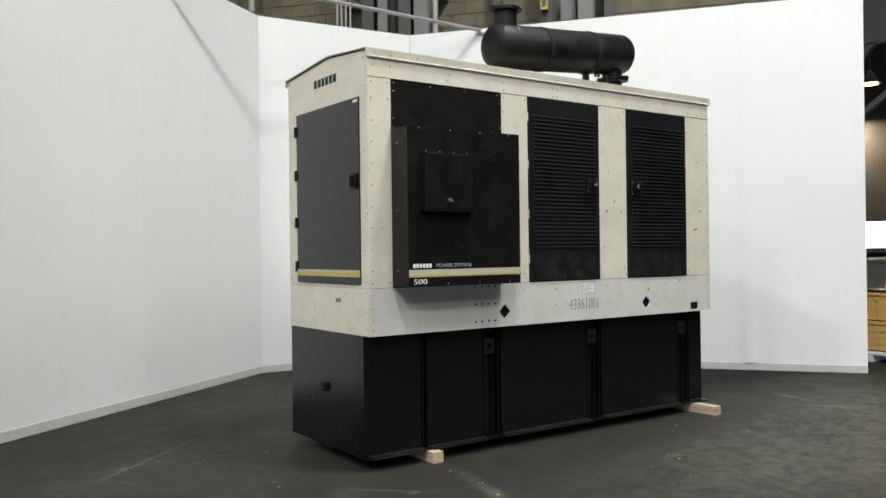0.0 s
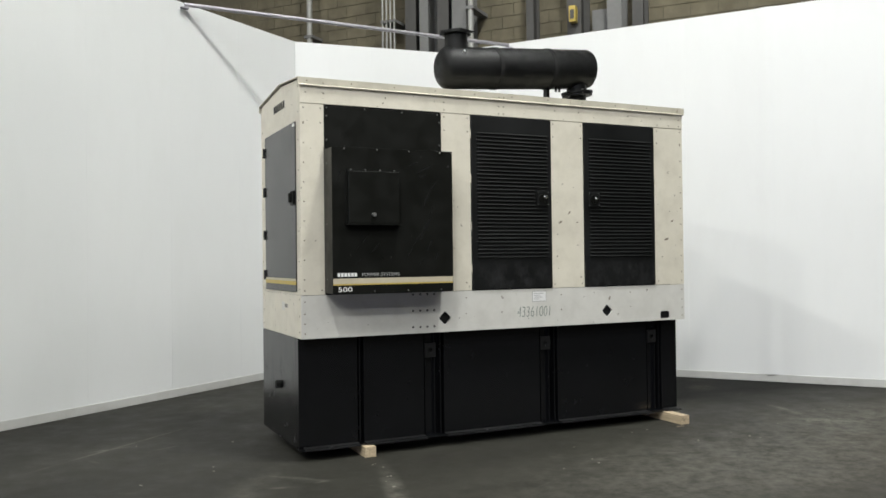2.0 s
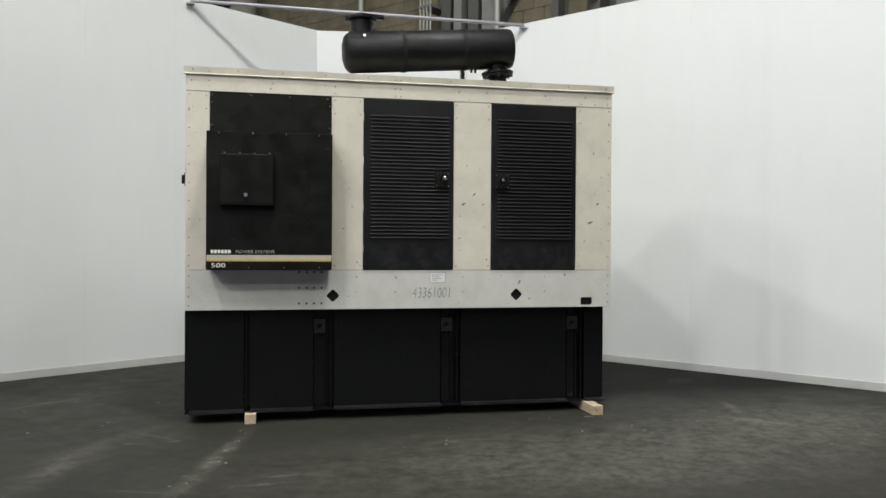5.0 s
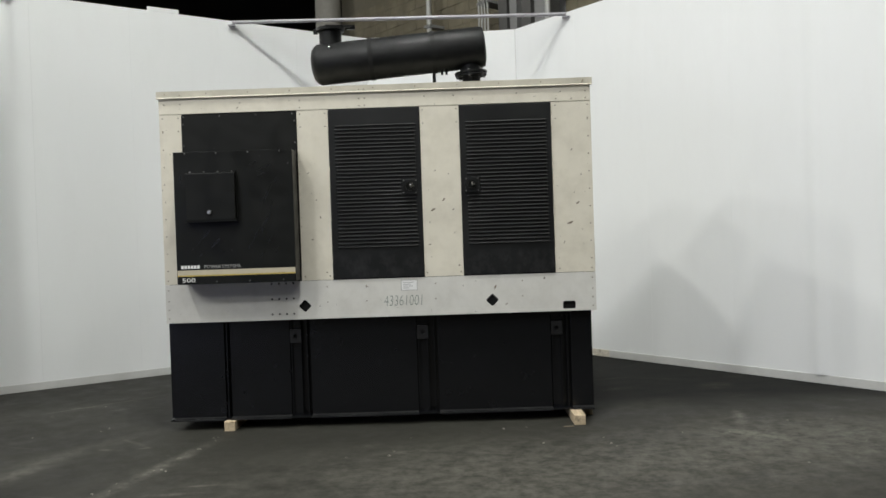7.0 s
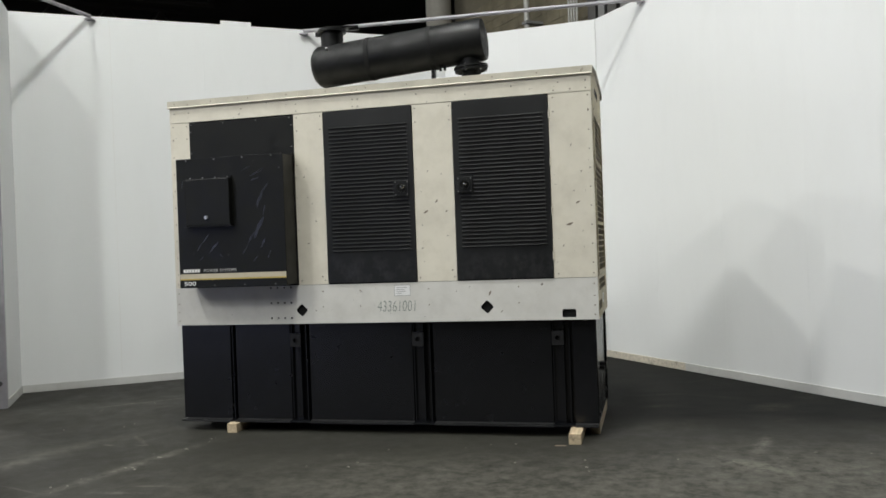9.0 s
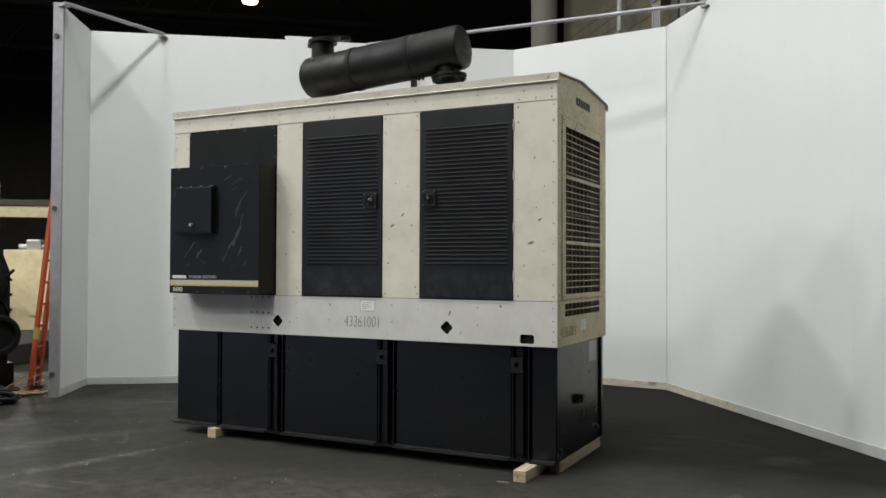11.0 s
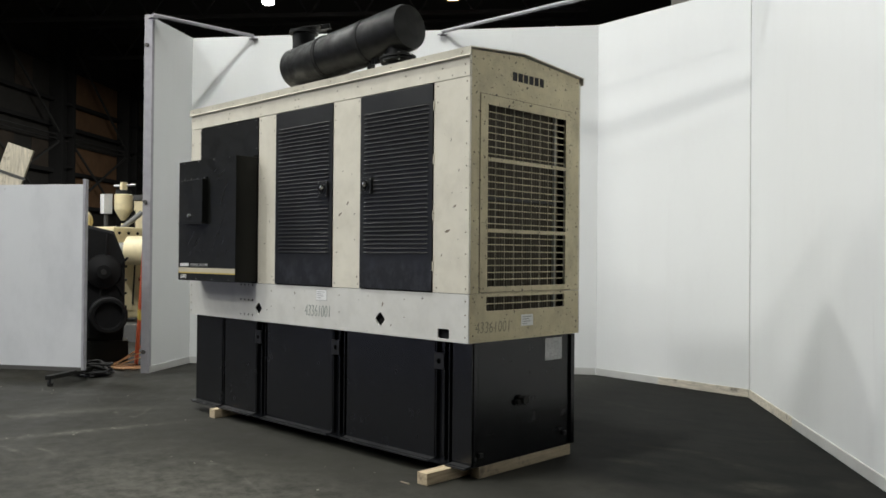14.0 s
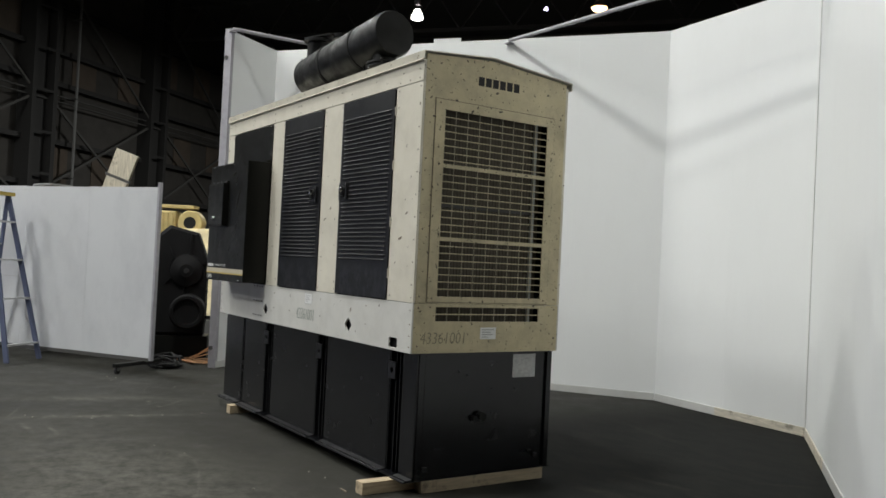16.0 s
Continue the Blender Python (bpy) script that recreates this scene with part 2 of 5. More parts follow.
CREAM = paint("cream_enamel", (0.675, 0.636, 0.535), 0.45, (0.28, 0.24, 0.18), 0.3, (0.15, 0.125, 0.09), 0.70, vary=0.06)
CREAM_END = paint("cream_enamel_grimy", (0.58, 0.505, 0.32), 0.55, (0.20, 0.165, 0.115), 0.65, (0.085, 0.07, 0.05), 0.655, chip_scale=36.0)
CREAM_SKIRT = paint("pale_enamel", (0.62, 0.61, 0.57), 0.42, (0.28, 0.26, 0.22), 0.3, (0.14, 0.12, 0.10), 0.71, vary=0.06)
ROOF = paint("roof_enamel", (0.52, 0.49, 0.40), 0.5, (0.2, 0.18, 0.13), 0.45, (0.10, 0.085, 0.06), 0.73)
BLACK = paint("black_enamel", (0.0060, 0.0064, 0.0052), 0.38, (0.013, 0.013, 0.0125), 0.3, (0.08, 0.08, 0.08), 0.755, bumpy=0.1, spec=0.26)
DOOR_BLACK = worn_black("door_black", (0.0062, 0.0068, 0.0068), 0.38, 0.52, 3.0, 0.002, rubbed=(1.34, 1.60), spec=0.36)
LOUVRE_BLACK = worn_black("louvre_black", (0.0062, 0.0068, 0.0068), 0.50, 0.62, 3.0, 0.002, spec=0.18)
TANK_BLACK = paint("tank_black", (0.0038, 0.0041, 0.0050), 0.24, (0.009, 0.009, 0.012), 0.3, bumpy=0.02, spec=0.47, gloss_span=0.04)
SOOT = worn_black("muffler_black", (0.0070, 0.0074, 0.0074), 0.30, 0.66, 6.5, 0.012, spec=0.26)
END_BLACK = worn_black("end_door_black", (0.0062, 0.0068, 0.0068), 0.20, 0.26, 2.2, 0.001, spec=0.5)
DARK = plain("dark_void", (0.006, 0.006, 0.006), 0.9)
GRILLE_DARK = paint("grimy_grille_wire", (0.47, 0.42, 0.31), 0.6, (0.08, 0.065, 0.045), 0.7)
RADIATOR = plain("radiator_fins", (0.085, 0.072, 0.052), 0.7, 0.2, 0.4, 40)
CHROME = plain("polished_chrome", (0.86, 0.86, 0.86), 0.07, 1.0, 0.03)
STEEL = plain("bright_steel", (0.55, 0.55, 0.54), 0.35, 0.9)
GALV = plain("galvanised_steel", (0.37, 0.36, 0.385), 0.5, 0.4, 0.2)
BRASSY = plain("gold_stripe", (0.50, 0.37, 0.09), 0.5)
TAN_STRIPE = plain("tan_stripe", (0.48, 0.43, 0.32), 0.5)
WHITE_INK = plain("white_ink", (0.75, 0.75, 0.73), 0.6)
GREY_INK = plain("grey_ink", (0.36, 0.36, 0.35), 0.6)
MARKER = plain("grease_pencil", (0.175, 0.215, 0.185), 0.8)
MARKER_FAINT = plain("faint_grease_pencil", (0.265, 0.235, 0.165), 0.8)
LOGO_INK = plain("dark_ink", (0.022, 0.021, 0.020), 0.8)
CRUMB = plain("pale_crumb", (0.27, 0.255, 0.22), 0.8, 0.0, 0.4)
FOIL = plain("worn_foil_label", (0.42, 0.42, 0.41), 0.5, 0.2, 0.4, 30)
PAPER = plain("paper_label", (0.74, 0.74, 0.73), 0.7)
RUST = plain("rust_spot", (0.19, 0.158, 0.118), 0.8)
RIVET = plain("weathered_rivet", (0.22, 0.19, 0.14), 0.6)
ZINC = plain("dull_zinc", (0.22, 0.22, 0.21), 0.45, 0.7)
LIP = paint("scuffed_black", (0.0058, 0.0058, 0.0062), 0.5, (0.022, 0.022, 0.023), 0.4, spec=0.4)
SCRATCH = plain("bare_scratch", (0.0115, 0.0118, 0.0110), 0.24)
DARKSTEEL = plain("worn_dark_steel", (0.10, 0.10, 0.10), 0.3, 0.8)
DUCTGREY = plain("dull_duct", (0.20, 0.19, 0.165), 0.7)
STAINED = wood("stained_timber", (0.34, 0.275, 0.185), 1)
TIMBER = wood("pale_timber", (0.50, 0.40, 0.265), 1)
BOARD = wood("pine_board", (0.62, 0.56, 0.44), 2)
WHITE = wall_white("booth_white", (0.755, 0.765, 0.76))
WHITE2 = wall_white("partition_white", (0.605, 0.612, 0.625), 0.10, (0.40, 0.41, 0.43), 0.6, 0.6, 1.9)
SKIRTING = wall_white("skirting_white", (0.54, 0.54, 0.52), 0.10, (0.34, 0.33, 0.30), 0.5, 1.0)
RAWWOOD = wood("raw_skirting", (0.62, 0.57, 0.47), 0)
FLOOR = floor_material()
HALLPANEL_DIM = plain("dim_brown_sheeting", (0.085, 0.066, 0.050), 0.85, 0.0, 0.4, 1.2)
HALLCOLUMN = plain("dark_column_steel", (0.026, 0.025, 0.024), 0.75)
HALLWALL = plain("dark_sheeting", (0.048, 0.044, 0.039), 0.8, 0.0, 0.4, 1.5)
HALLPANEL_LIT = plain("lit_brown_sheeting", (0.26, 0.145, 0.075), 0.85, 0.0, 0.4, 1.2)
HALLSTEEL = plain("dark_steelwork", (0.068, 0.066, 0.062), 0.7)
GREYSTEEL = plain("grey_steelwork", (0.17, 0.17, 0.165), 0.6)
BLOCK = paint("concrete_block", (0.135, 0.118, 0.078), 0.9, (0.08, 0.07, 0.05), 0.5, bumpy=0.6, vary=0.25)
MORTAR = plain("mortar", (0.115, 0.102, 0.072), 0.95)
CONDUIT = plain("grey_conduit", (0.33, 0.33, 0.31), 0.5, 0.3)
OLIVE = plain("olive_mesh", (0.17, 0.145, 0.08), 0.7)
YELLOW = plain("yellow_paint", (0.46, 0.34, 0.07), 0.5)
ENGINE_YELLOW = paint("engine_yellow", (0.64, 0.51, 0.23), 0.45, (0.1, 0.08, 0.04), 0.4)
MACHINE_CREAM = paint("machine_cream", (0.80, 0.69, 0.43), 0.5, (0.2, 0.15, 0.1), 0.4)
ORANGE = plain("orange_fibreglass", (0.42, 0.07, 0.022), 0.55)
LADDER_BLUE = plain("blue_fibreglass", (0.085, 0.10, 0.165), 0.45)
ALU = plain("aluminium", (0.5, 0.5, 0.5), 0.4, 0.7)
GRIMY_BLACK = plain("grimy_black_casting", (0.0055, 0.0055, 0.006), 0.7, 0.0, 0.5, 6)
GRIMY_BLACK.node_tree.nodes["Principled BSDF"].inputs["Specular IOR Level"].default_value = 0.2
RUBBER = plain("black_rubber", (0.015, 0.015, 0.015), 0.8)
CABLE = plain("cable_orange", (0.50, 0.28, 0.14), 0.7)
LAMP_WHITE = glow("lamp_white", (1.0, 0.95, 0.90), 8.0)
LAMP_WARM = glow("lamp_warm", (1.0, 0.55, 0.28), 9.0)
LAMP_AMBER = glow("lamp_amber", (1.0, 0.62, 0.22), 7.0)
LAMP_VIOLET = glow("lamp_violet", (0.75, 0.65, 1.0), 8.0)
DAYLIGHT = glow("daylight_window", (0.9, 0.96, 1.0), 5.0)
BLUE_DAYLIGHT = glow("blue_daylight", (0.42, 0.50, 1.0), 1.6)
CRATE = wood("crate_wood", (0.70, 0.43, 0.13), 0)
TARP = plain("dark_tarpaulin", (0.060, 0.060, 0.052), 0.55, 0.0, 0.5, 7)


# ---------------------------------------------------------------- building helpers
ORG = {}


def thing(name, at, label, category, group="", kind=""):
    ob = new(name)
    ob.location = at
    ORG[ob] = Vector(at)
    return tagged(ob, label, category, group, kind)


def part(name, bm, material, parent=None, label="", at=None, smooth=False):
    """Links a bmesh, in world metres, as one mesh object under a thing or a part."""
    base = ORG[parent] if parent else Vector((0, 0, 0))
    own = Vector(at) if at is not None else base
    bmesh.ops.translate(bm, verts=bm.verts, vec=-own)
    bmesh.ops.recalc_face_normals(bm, faces=bm.faces)
    data = bpy.data.meshes.new(name)
    bm.to_mesh(data)
    bm.free()
    data.materials.append(material)
    if smooth:
        data.polygons.foreach_set("use_smooth", [True] * len(data.polygons))
        data.set_sharp_from_angle(angle=radians(35))
    ob = new(name, data)
    ob.parent, ob.location = parent, own - base
    ORG[ob] = own
    if label:
        ob["label"] = label
    return ob


def repeat(ob, offset):
    """Another object on the same mesh, moved by offset, under the same parent."""
    o = ob.copy()
    scene.collection.objects.link(o)
    o.location = ob.location + Vector(offset)
    ORG[o] = ORG[ob] + Vector(offset)
    return o


def structure(name, bm, material, label, category):
    return tagged(part(name, bm, material), label, category, kind="structure")


def box(bm, x0, x1, y0, y1, z0, z1, bevel=0.0, turn=None):
    m = Matrix.Translation(((x0 + x1) / 2, (y0 + y1) / 2, (z0 + z1) / 2)) @ Matrix.Diagonal((x1 - x0, y1 - y0, z1 - z0, 1))
    if turn is not None:
        m = turn @ m
    vs = bmesh.ops.create_cube(bm, size=1.0, matrix=m)["verts"]
    if bevel:
        es = list({e for v in vs for e in v.link_edges})
        bmesh.ops.bevel(bm, geom=es, offset=bevel, segments=2, affect="EDGES", profile=0.6)
    return bm


def boxes(*rows, bevel=0.0):
    bm = bmesh.new()
    for r in rows:
        box(bm, *r, bevel=bevel)
    return bm


def rod(bm, p, q, r, seg=12, r2=None, caps=True):
    p, q = Vector(p), Vector(q)
    m = Matrix.Translation((p + q) / 2) @ (q - p).to_track_quat("Z", "Y").to_matrix().to_4x4()
    bmesh.ops.create_cone(bm, cap_ends=caps, segments=seg, radius1=r, radius2=r if r2 is None else r2, depth=(q - p).length, matrix=m)
    return bm


def beam(bm, p, q, w, h, up=(0, 0, 1)):
    """A rectangular bar from p to q."""
    p, q = Vector(p), Vector(q)
    d = (q - p).normalized()
    side = d.cross(Vector(up)).normalized()
    top = side.cross(d)
    m = Matrix((side, top, d)).transposed().to_4x4()
    m = Matrix.Translation((p + q) / 2) @ m @ Matrix.Diagonal((w, h, (q - p).length, 1))
    bmesh.ops.create_cube(bm, size=1.0, matrix=m)
    return bm


def lathe(bm, p, d, profile, seg=32):
    """A turned body: profile of (distance along d, radius) from p."""
    d = Vector(d).normalized()
    rot = d.to_track_quat("Z", "Y").to_matrix()
    rings = []
    for a, r in profile:
        ring = [bm.verts.new(Vector(p) + d * a + rot @ Vector((r * math.cos(2 * math.pi * k / seg), r * math.sin(2 * math.pi * k / seg), 0))) for k in range(seg)]
        rings.append(ring)
    for A, B in zip(rings, rings[1:]):
        for k in range(seg):
            bm.faces.new((A[k], A[(k + 1) % seg], B[(k + 1) % seg], B[k]))
    bm.faces.new(list(reversed(rings[0])))
    bm.faces.new(rings[-1])
    return bm


def sheet(outline, holes, plane, at, thick):
    """A plate with real openings. plane 'y': outline in (x, z) with its face at y = at; 'x': outline in (y, z) with its face at x = at."""
    bm = bmesh.new()

    def place(a, b):
        return (a, at, b) if plane == "y" else (at, a, b)

    edges = []
    for loop in (outline, *holes):
        vs = [bm.verts.new(place(a, b)) for a, b in loop]
        edges += [bm.edges.new((vs[k], vs[(k + 1) % len(vs)])) for k in range(len(vs))]
    bmesh.ops.triangle_fill(bm, use_beauty=True, use_dissolve=False, edges=edges)
    ex = bmesh.ops.extrude_face_region(bm, geom=bm.faces[:])
    vec = (0, thick, 0) if plane == "y" else (thick, 0, 0)
    bmesh.ops.translate(bm, verts=[g for g in ex["geom"] if isinstance(g, bmesh.types.BMVert)], vec=vec)
    return bm


def rect(a0, a1, b0, b1):
    return [(a0, b0), (a1, b0), (a1, b1), (a0, b1)]


def rounded(a, b, w, h, r, turn=0.0, seg=4):
    """A rounded rectangle round (a, b)."""
    out = []
    for cx, cy, start in ((w / 2 - r, h / 2 - r, 0), (-w / 2 + r, h / 2 - r, 90), (-w / 2 + r, -h / 2 + r, 180), (w / 2 - r, -h / 2 + r, 270)):
        for k in range(seg + 1):
            t = radians(start + 90 * k / seg)
            p = (cx + r * math.cos(t), cy + r * math.sin(t))
            c, s = math.cos(turn), math.sin(turn)
            out.append((a + p[0] * c - p[1] * s, b + p[0] * s + p[1] * c))
    return out


def lettering(name, words, at, width, height, facing, material, parent, depth=0.0012, shear=0.0, label="", thin=0.0):
    """Words in the built-in font, fitted to a width and height; facing 'front' (-y) or 'end' (+x)."""
    cu = bpy.data.curves.new(name, "FONT")
    cu.body, cu.extrude, cu.shear, cu.resolution_u, cu.offset = words, depth, shear, 3, -thin
    tmp = bpy.data.objects.new(name, cu)
    scene.collection.objects.link(tmp)
    dg = bpy.context.evaluated_depsgraph_get()
    data = bpy.data.meshes.new_from_object(tmp.evaluated_get(dg))
    bpy.data.objects.remove(tmp)
    xs = [v.co.x for v in data.vertices]
    ys = [v.co.y for v in data.vertices]
    sx, sy = width / (max(xs) - min(xs)), height / (max(ys) - min(ys))
    o = Vector(at)
    for v in data.vertices:
        a, b, c = (v.co.x - min(xs)) * sx, (v.co.y - min(ys)) * sy, v.co.z
        v.co = (o.x + a, o.y - c, o.z + b) if facing == "front" else (o.x + c, o.y + a, o.z + b)
        v.co -= ORG[parent]
    data.materials.clear()
    data.materials.append(material)
    ob = new(name, data)
    ob.parent = parent
    ORG[ob] = ORG[parent]
    if label:
        ob["label"] = label
    return ob


def fasteners(name, points, r, out, facing, material, parent):
    """Single screw heads that share one mesh."""
    first = Vector(points[0])
    ob = part(name, studs([points[0]], r, out, facing), material, parent)
    for p in points[1:]:
        repeat(ob, Vector(p) - first)


def studs(points, r, out, facing):
    """Many small domed fastener heads in one mesh."""
    bm = bmesh.new()
    for x, y, z in points:
        d = {"front": (0, -1, 0), "right": (1, 0, 0), "left": (-1, 0, 0), "up": (0, 0, 1)}[facing]
        p = Vector((x, y, z))
        rod(bm, p, p + Vector(d) * out, r, 8, r * 0.55)
    return bm


# ---------------------------------------------------------------- hall floor, walls and roof
floor_bm = bmesh.new()
box(floor_bm, -90, 90, -90, 90, FZ - 0.3, FZ)
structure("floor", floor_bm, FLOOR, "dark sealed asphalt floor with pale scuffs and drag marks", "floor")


def hall_box(bm, u0, u1, n0, n1, z0, z1):
    m = Matrix((HALL_D, HALL_N, Vector((0, 0, 1)))).transposed().to_4x4()
    box(bm, u0, u1, n0, n1, z0, z1, turn=m)
    return bm


BW = 7.15          # the block wall's face, across the hall
U0, U1 = -8.1, 4.7
wall_block = structure("wall_block", hall_box(bmesh.new(), U0, U1, BW + 0.012, BW + 0.4, FZ, 16.0), MORTAR, "olive-tan concrete block wall behind the white booth", "wall")
structure("wall_side", hall_box(bmesh.new(), -60, 40, -26.5, -26.0, FZ, 17), HALLWALL, "dark brown metal sheeting of the far hall side", "wall")
structure("wall_far", hall_box(bmesh.new(), -60.5, -60, -26.5, 46, FZ, 17), HALLWALL, "dark end wall of the hall", "wall")
structure("wall_rear", hall_box(bmesh.new(), 40, 40.5, -26.5, 46, FZ, 17), HALLWALL, "dark near end wall of the hall", "wall")
structure("wall_aisle", hall_box(bmesh.new(), -60, 40, 45.5, 46, FZ, 17), HALLWALL, "dark side wall behind the block wall", "wall")
structure("ceiling", hall_box(bmesh.new(), -60.5, 40.5, -26.5, 46, 17, 17.3), HALLSTEEL, "dark steel hall roof high overhead", "ceiling")

# unseen bluish daylight panels, assumed from the tank's sheen, built as wide loading doors
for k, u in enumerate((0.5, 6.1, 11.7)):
    w = structure("door_%d" % (k + 1), hall_box(bmesh.new(), u, u + 5.0, -25.345, -25.30, 0.25, 4.3), BLUE_DAYLIGHT, "unseen glowing panel for assumed pale blue daylight, framed as a door", "door")
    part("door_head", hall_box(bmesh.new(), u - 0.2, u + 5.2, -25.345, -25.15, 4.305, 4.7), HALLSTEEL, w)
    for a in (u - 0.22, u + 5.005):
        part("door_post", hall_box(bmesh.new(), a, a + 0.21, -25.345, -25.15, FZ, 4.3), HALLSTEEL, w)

# steel frames of the far side: wide built-up columns, girts, braces and brown panels between them
BAY = 8.9
COLUMNS = [-24.3 + BAY * k for k in range(-4, 8)]


def hall_column(u):
    col = thing("steel_column", hall(u, -25.6, FZ), "wide dark built-up steel column of the hall side wall", "column", "hall columns")
    for a in (u - 0.8, u + 0.55):
        part("flange", hall_box(bmesh.new(), a, a + 0.25, -25.98, -25.1, FZ, 17), HALLCOLUMN, col)
    part("web", hall_box(bmesh.new(), u - 0.549, u + 0.549, -25.6, -25.56, FZ, 17), HALLCOLUMN, col)
    for z in range(1, 17, 2):
        part("lacing_bar", hall_box(bmesh.new(), u - 0.549, u + 0.549, -25.15, -25.11, z, z + 0.12), HALLCOLUMN, col)


for u in COLUMNS:
    if u < 0 or u > 17.5:
        hall_column(u)
for z in (2.3, 4.5, 6.65, 9.55, 11.15, 13.5):
    g = thing("wall_girt", hall(-10, -25.8, z), "horizontal dark steel rail on the hall side wall", "girt", "hall girts")
    part("rail", hall_box(bmesh.new(), -60, 40, -25.92, -25.62, z, z + 0.24), HALLCOLUMN, g)
for z in (8.72, 9.0):
    g = thing("cable_tray", hall(-30, -25.5, z), "thin grey cable tray along the hall side wall", "cable tray", "hall cable trays")
    part("tray", hall_box(bmesh.new(), -60, -4, -25.55, -25.42, z, z + 0.06), HALLSTEEL, g)


def hall_brace(a, za, b, zb):
    g = thing("cross_brace", hall((a + b) / 2, -25.3, min(za, zb)), "thin dark diagonal brace between hall columns", "brace", "hall braces")
    part("bar", beam(bmesh.new(), hall(a, -25.3, za), hall(b, -25.3, zb), 0.11, 0.11), HALLSTEEL, g)


for u in COLUMNS[:5]:
    hall_brace(u + BAY - 0.8, 15.0, u + 0.8, 9.2)
    hall_brace(u + BAY - 0.8, 8.6, u + 0.8, 3.6)
    hall_brace(u + BAY - 0.8, 4.6, u + 0.8, 8.6)
for k, u in enumerate(COLUMNS[:6]):
    for q, (z0, z1) in enumerate(((4.76, 6.63), (6.91, 8.6), (9.81, 11.13), (11.41, 13.48))):
        # warm light on one bay is put into the colour of its sheets
        lit_bay = k == 1
        for m_ in range(4):
            if not lit_bay and (k * 5 + q * 3 + m_ * 2) % 4 != 1:
                continue
            a = u + 0.9 + 1.78 * m_
            g = thing("wall_sheet", hall(a + 0.88, -25.99, z0), "cladding sheet painted bright brown as if lit, between dark rails" if lit_bay else "cladding sheet painted dull brown as if unlit, between dark rails", "cladding", "hall cladding")
            part("panel", hall_box(bmesh.new(), a, a + 1.76, -25.99, -25.95, z0, z1), HALLPANEL_LIT if lit_bay else HALLPANEL_DIM, g)
riser = thing("wall_riser", hall(-26.5, -25.2, FZ), "thin grey conduit riser on the hall side wall", "pipe")
part("run", rod(bmesh.new(), hall(-26.5, -25.2, FZ), hall(-26.5, -25.2, 16.5), 0.07, 10), GREYSTEEL, riser, smooth=True)
for z in (5, 9, 13):
    part("clamp", hall_box(bmesh.new(), -26.62, -26.38, -25.75, -25.11, z, z + 0.08), HALLSTEEL, riser)

# roof trusses
for u in range(-54, 30, 9):
    t = thing("roof_truss", hall(u, -9.5, 14.6), "dark steel roof truss spanning the hall", "truss", "roof trusses")
    part("bottom_chord", hall_box(bmesh.new(), u - 0.1, u + 0.1, -26, 7, 14.6, 14.8), HALLSTEEL, t)
    part("top_chord", hall_box(bmesh.new(), u - 0.1, u + 0.1, -26, 7, 16.7, 16.9), HALLSTEEL, t)
    for k in range(11):
        a, b = -26 + 3 * k, -24.5 + 3 * k
        part("web_bar", beam(bmesh.new(), hall(u, a, 14.7), hall(u, b, 16.8), 0.09, 0.09), HALLSTEEL, t)
        part("web_bar", beam(bmesh.new(), hall(u, b, 16.8), hall(u, b + 1.5, 14.7), 0.09, 0.09), HALLSTEEL, t)


# high-bay lamps: reflector, hook rod and bulb
def bay_lamp(u, n, z, bulb, bell):
    """bell: size of the glowing glass refractor; 0 is a closed reflector with a lit lens and neck."""
    t = thing("high_bay_lamp", hall(u, n, z), "round high-bay lamp hanging from the dark roof", "lamp", "high-bay lamps")
    c = hall(u, n, z)
    part("hook_rod", rod(bmesh.new(), c + Vector((0, 0, 1.0)), c + Vector((0, 0, 3.0)), 0.02, 8), HALLSTEEL, t)
    part("ballast", rod(bmesh.new(), c + Vector((0, 0, 0.74)), c + Vector((0, 0, 1.0)), 0.15, 16), GALV, t, smooth=True)
    if bell:
        part("refractor", lathe(bmesh.new(), c + Vector((0, 0, 0.73 * bell)), (0, 0, -1), [(0, 0.10 * bell), (0.06 * bell, 0.20 * bell), (0.45 * bell, 0.38 * bell), (0.66 * bell, 0.40 * bell), (0.70 * bell, 0.33 * bell), (0.72 * bell, 0.05)], 24), bulb, t, smooth=True)
    else:
        part("reflector", lathe(bmesh.new(), c + Vector((0, 0, 0.50)), (0, 0, -1), [(0, 0.13), (0.1, 0.18), (0.42, 0.37), (0.43, 0.37), (0.40, 0.34)], 24), HALLSTEEL, t, smooth=True)
        part("lit_neck", rod(bmesh.new(), c + Vector((0, 0, 0.51)), c + Vector((0, 0, 0.62)), 0.16, 16), bulb, t)
        part("lens", lathe(bmesh.new(), c + Vector((0, 0, 0.10)), (0, 0, -1), [(0, 0.33), (0.05, 0.36), (0.14, 0.30), (0.2, 0.05)], 24), bulb, t, smooth=True)


for u, n in LAMP_SPOTS:
    bay_lamp(u, n, 13.75, LAMP_WHITE, 0.0)
bay_lamp(-30.1, -8.5, 13.5, LAMP_WHITE, 0.74)
bay_lamp(-29.8, 0.35, 13.55, LAMP_WARM, 0.0)
bay_lamp(-29.8, -2.1, 13.6, LAMP_VIOLET, 0.24)


# ---------------------------------------------------------------- the white booth
TOP = 4.842
CORNERS = {"a": (-2.808, 0.925), "b": (-3.427, 1.876), "j": (1.436, 5.39), "k": (3.746, 5.147), "w": (7.495, 0.249)}


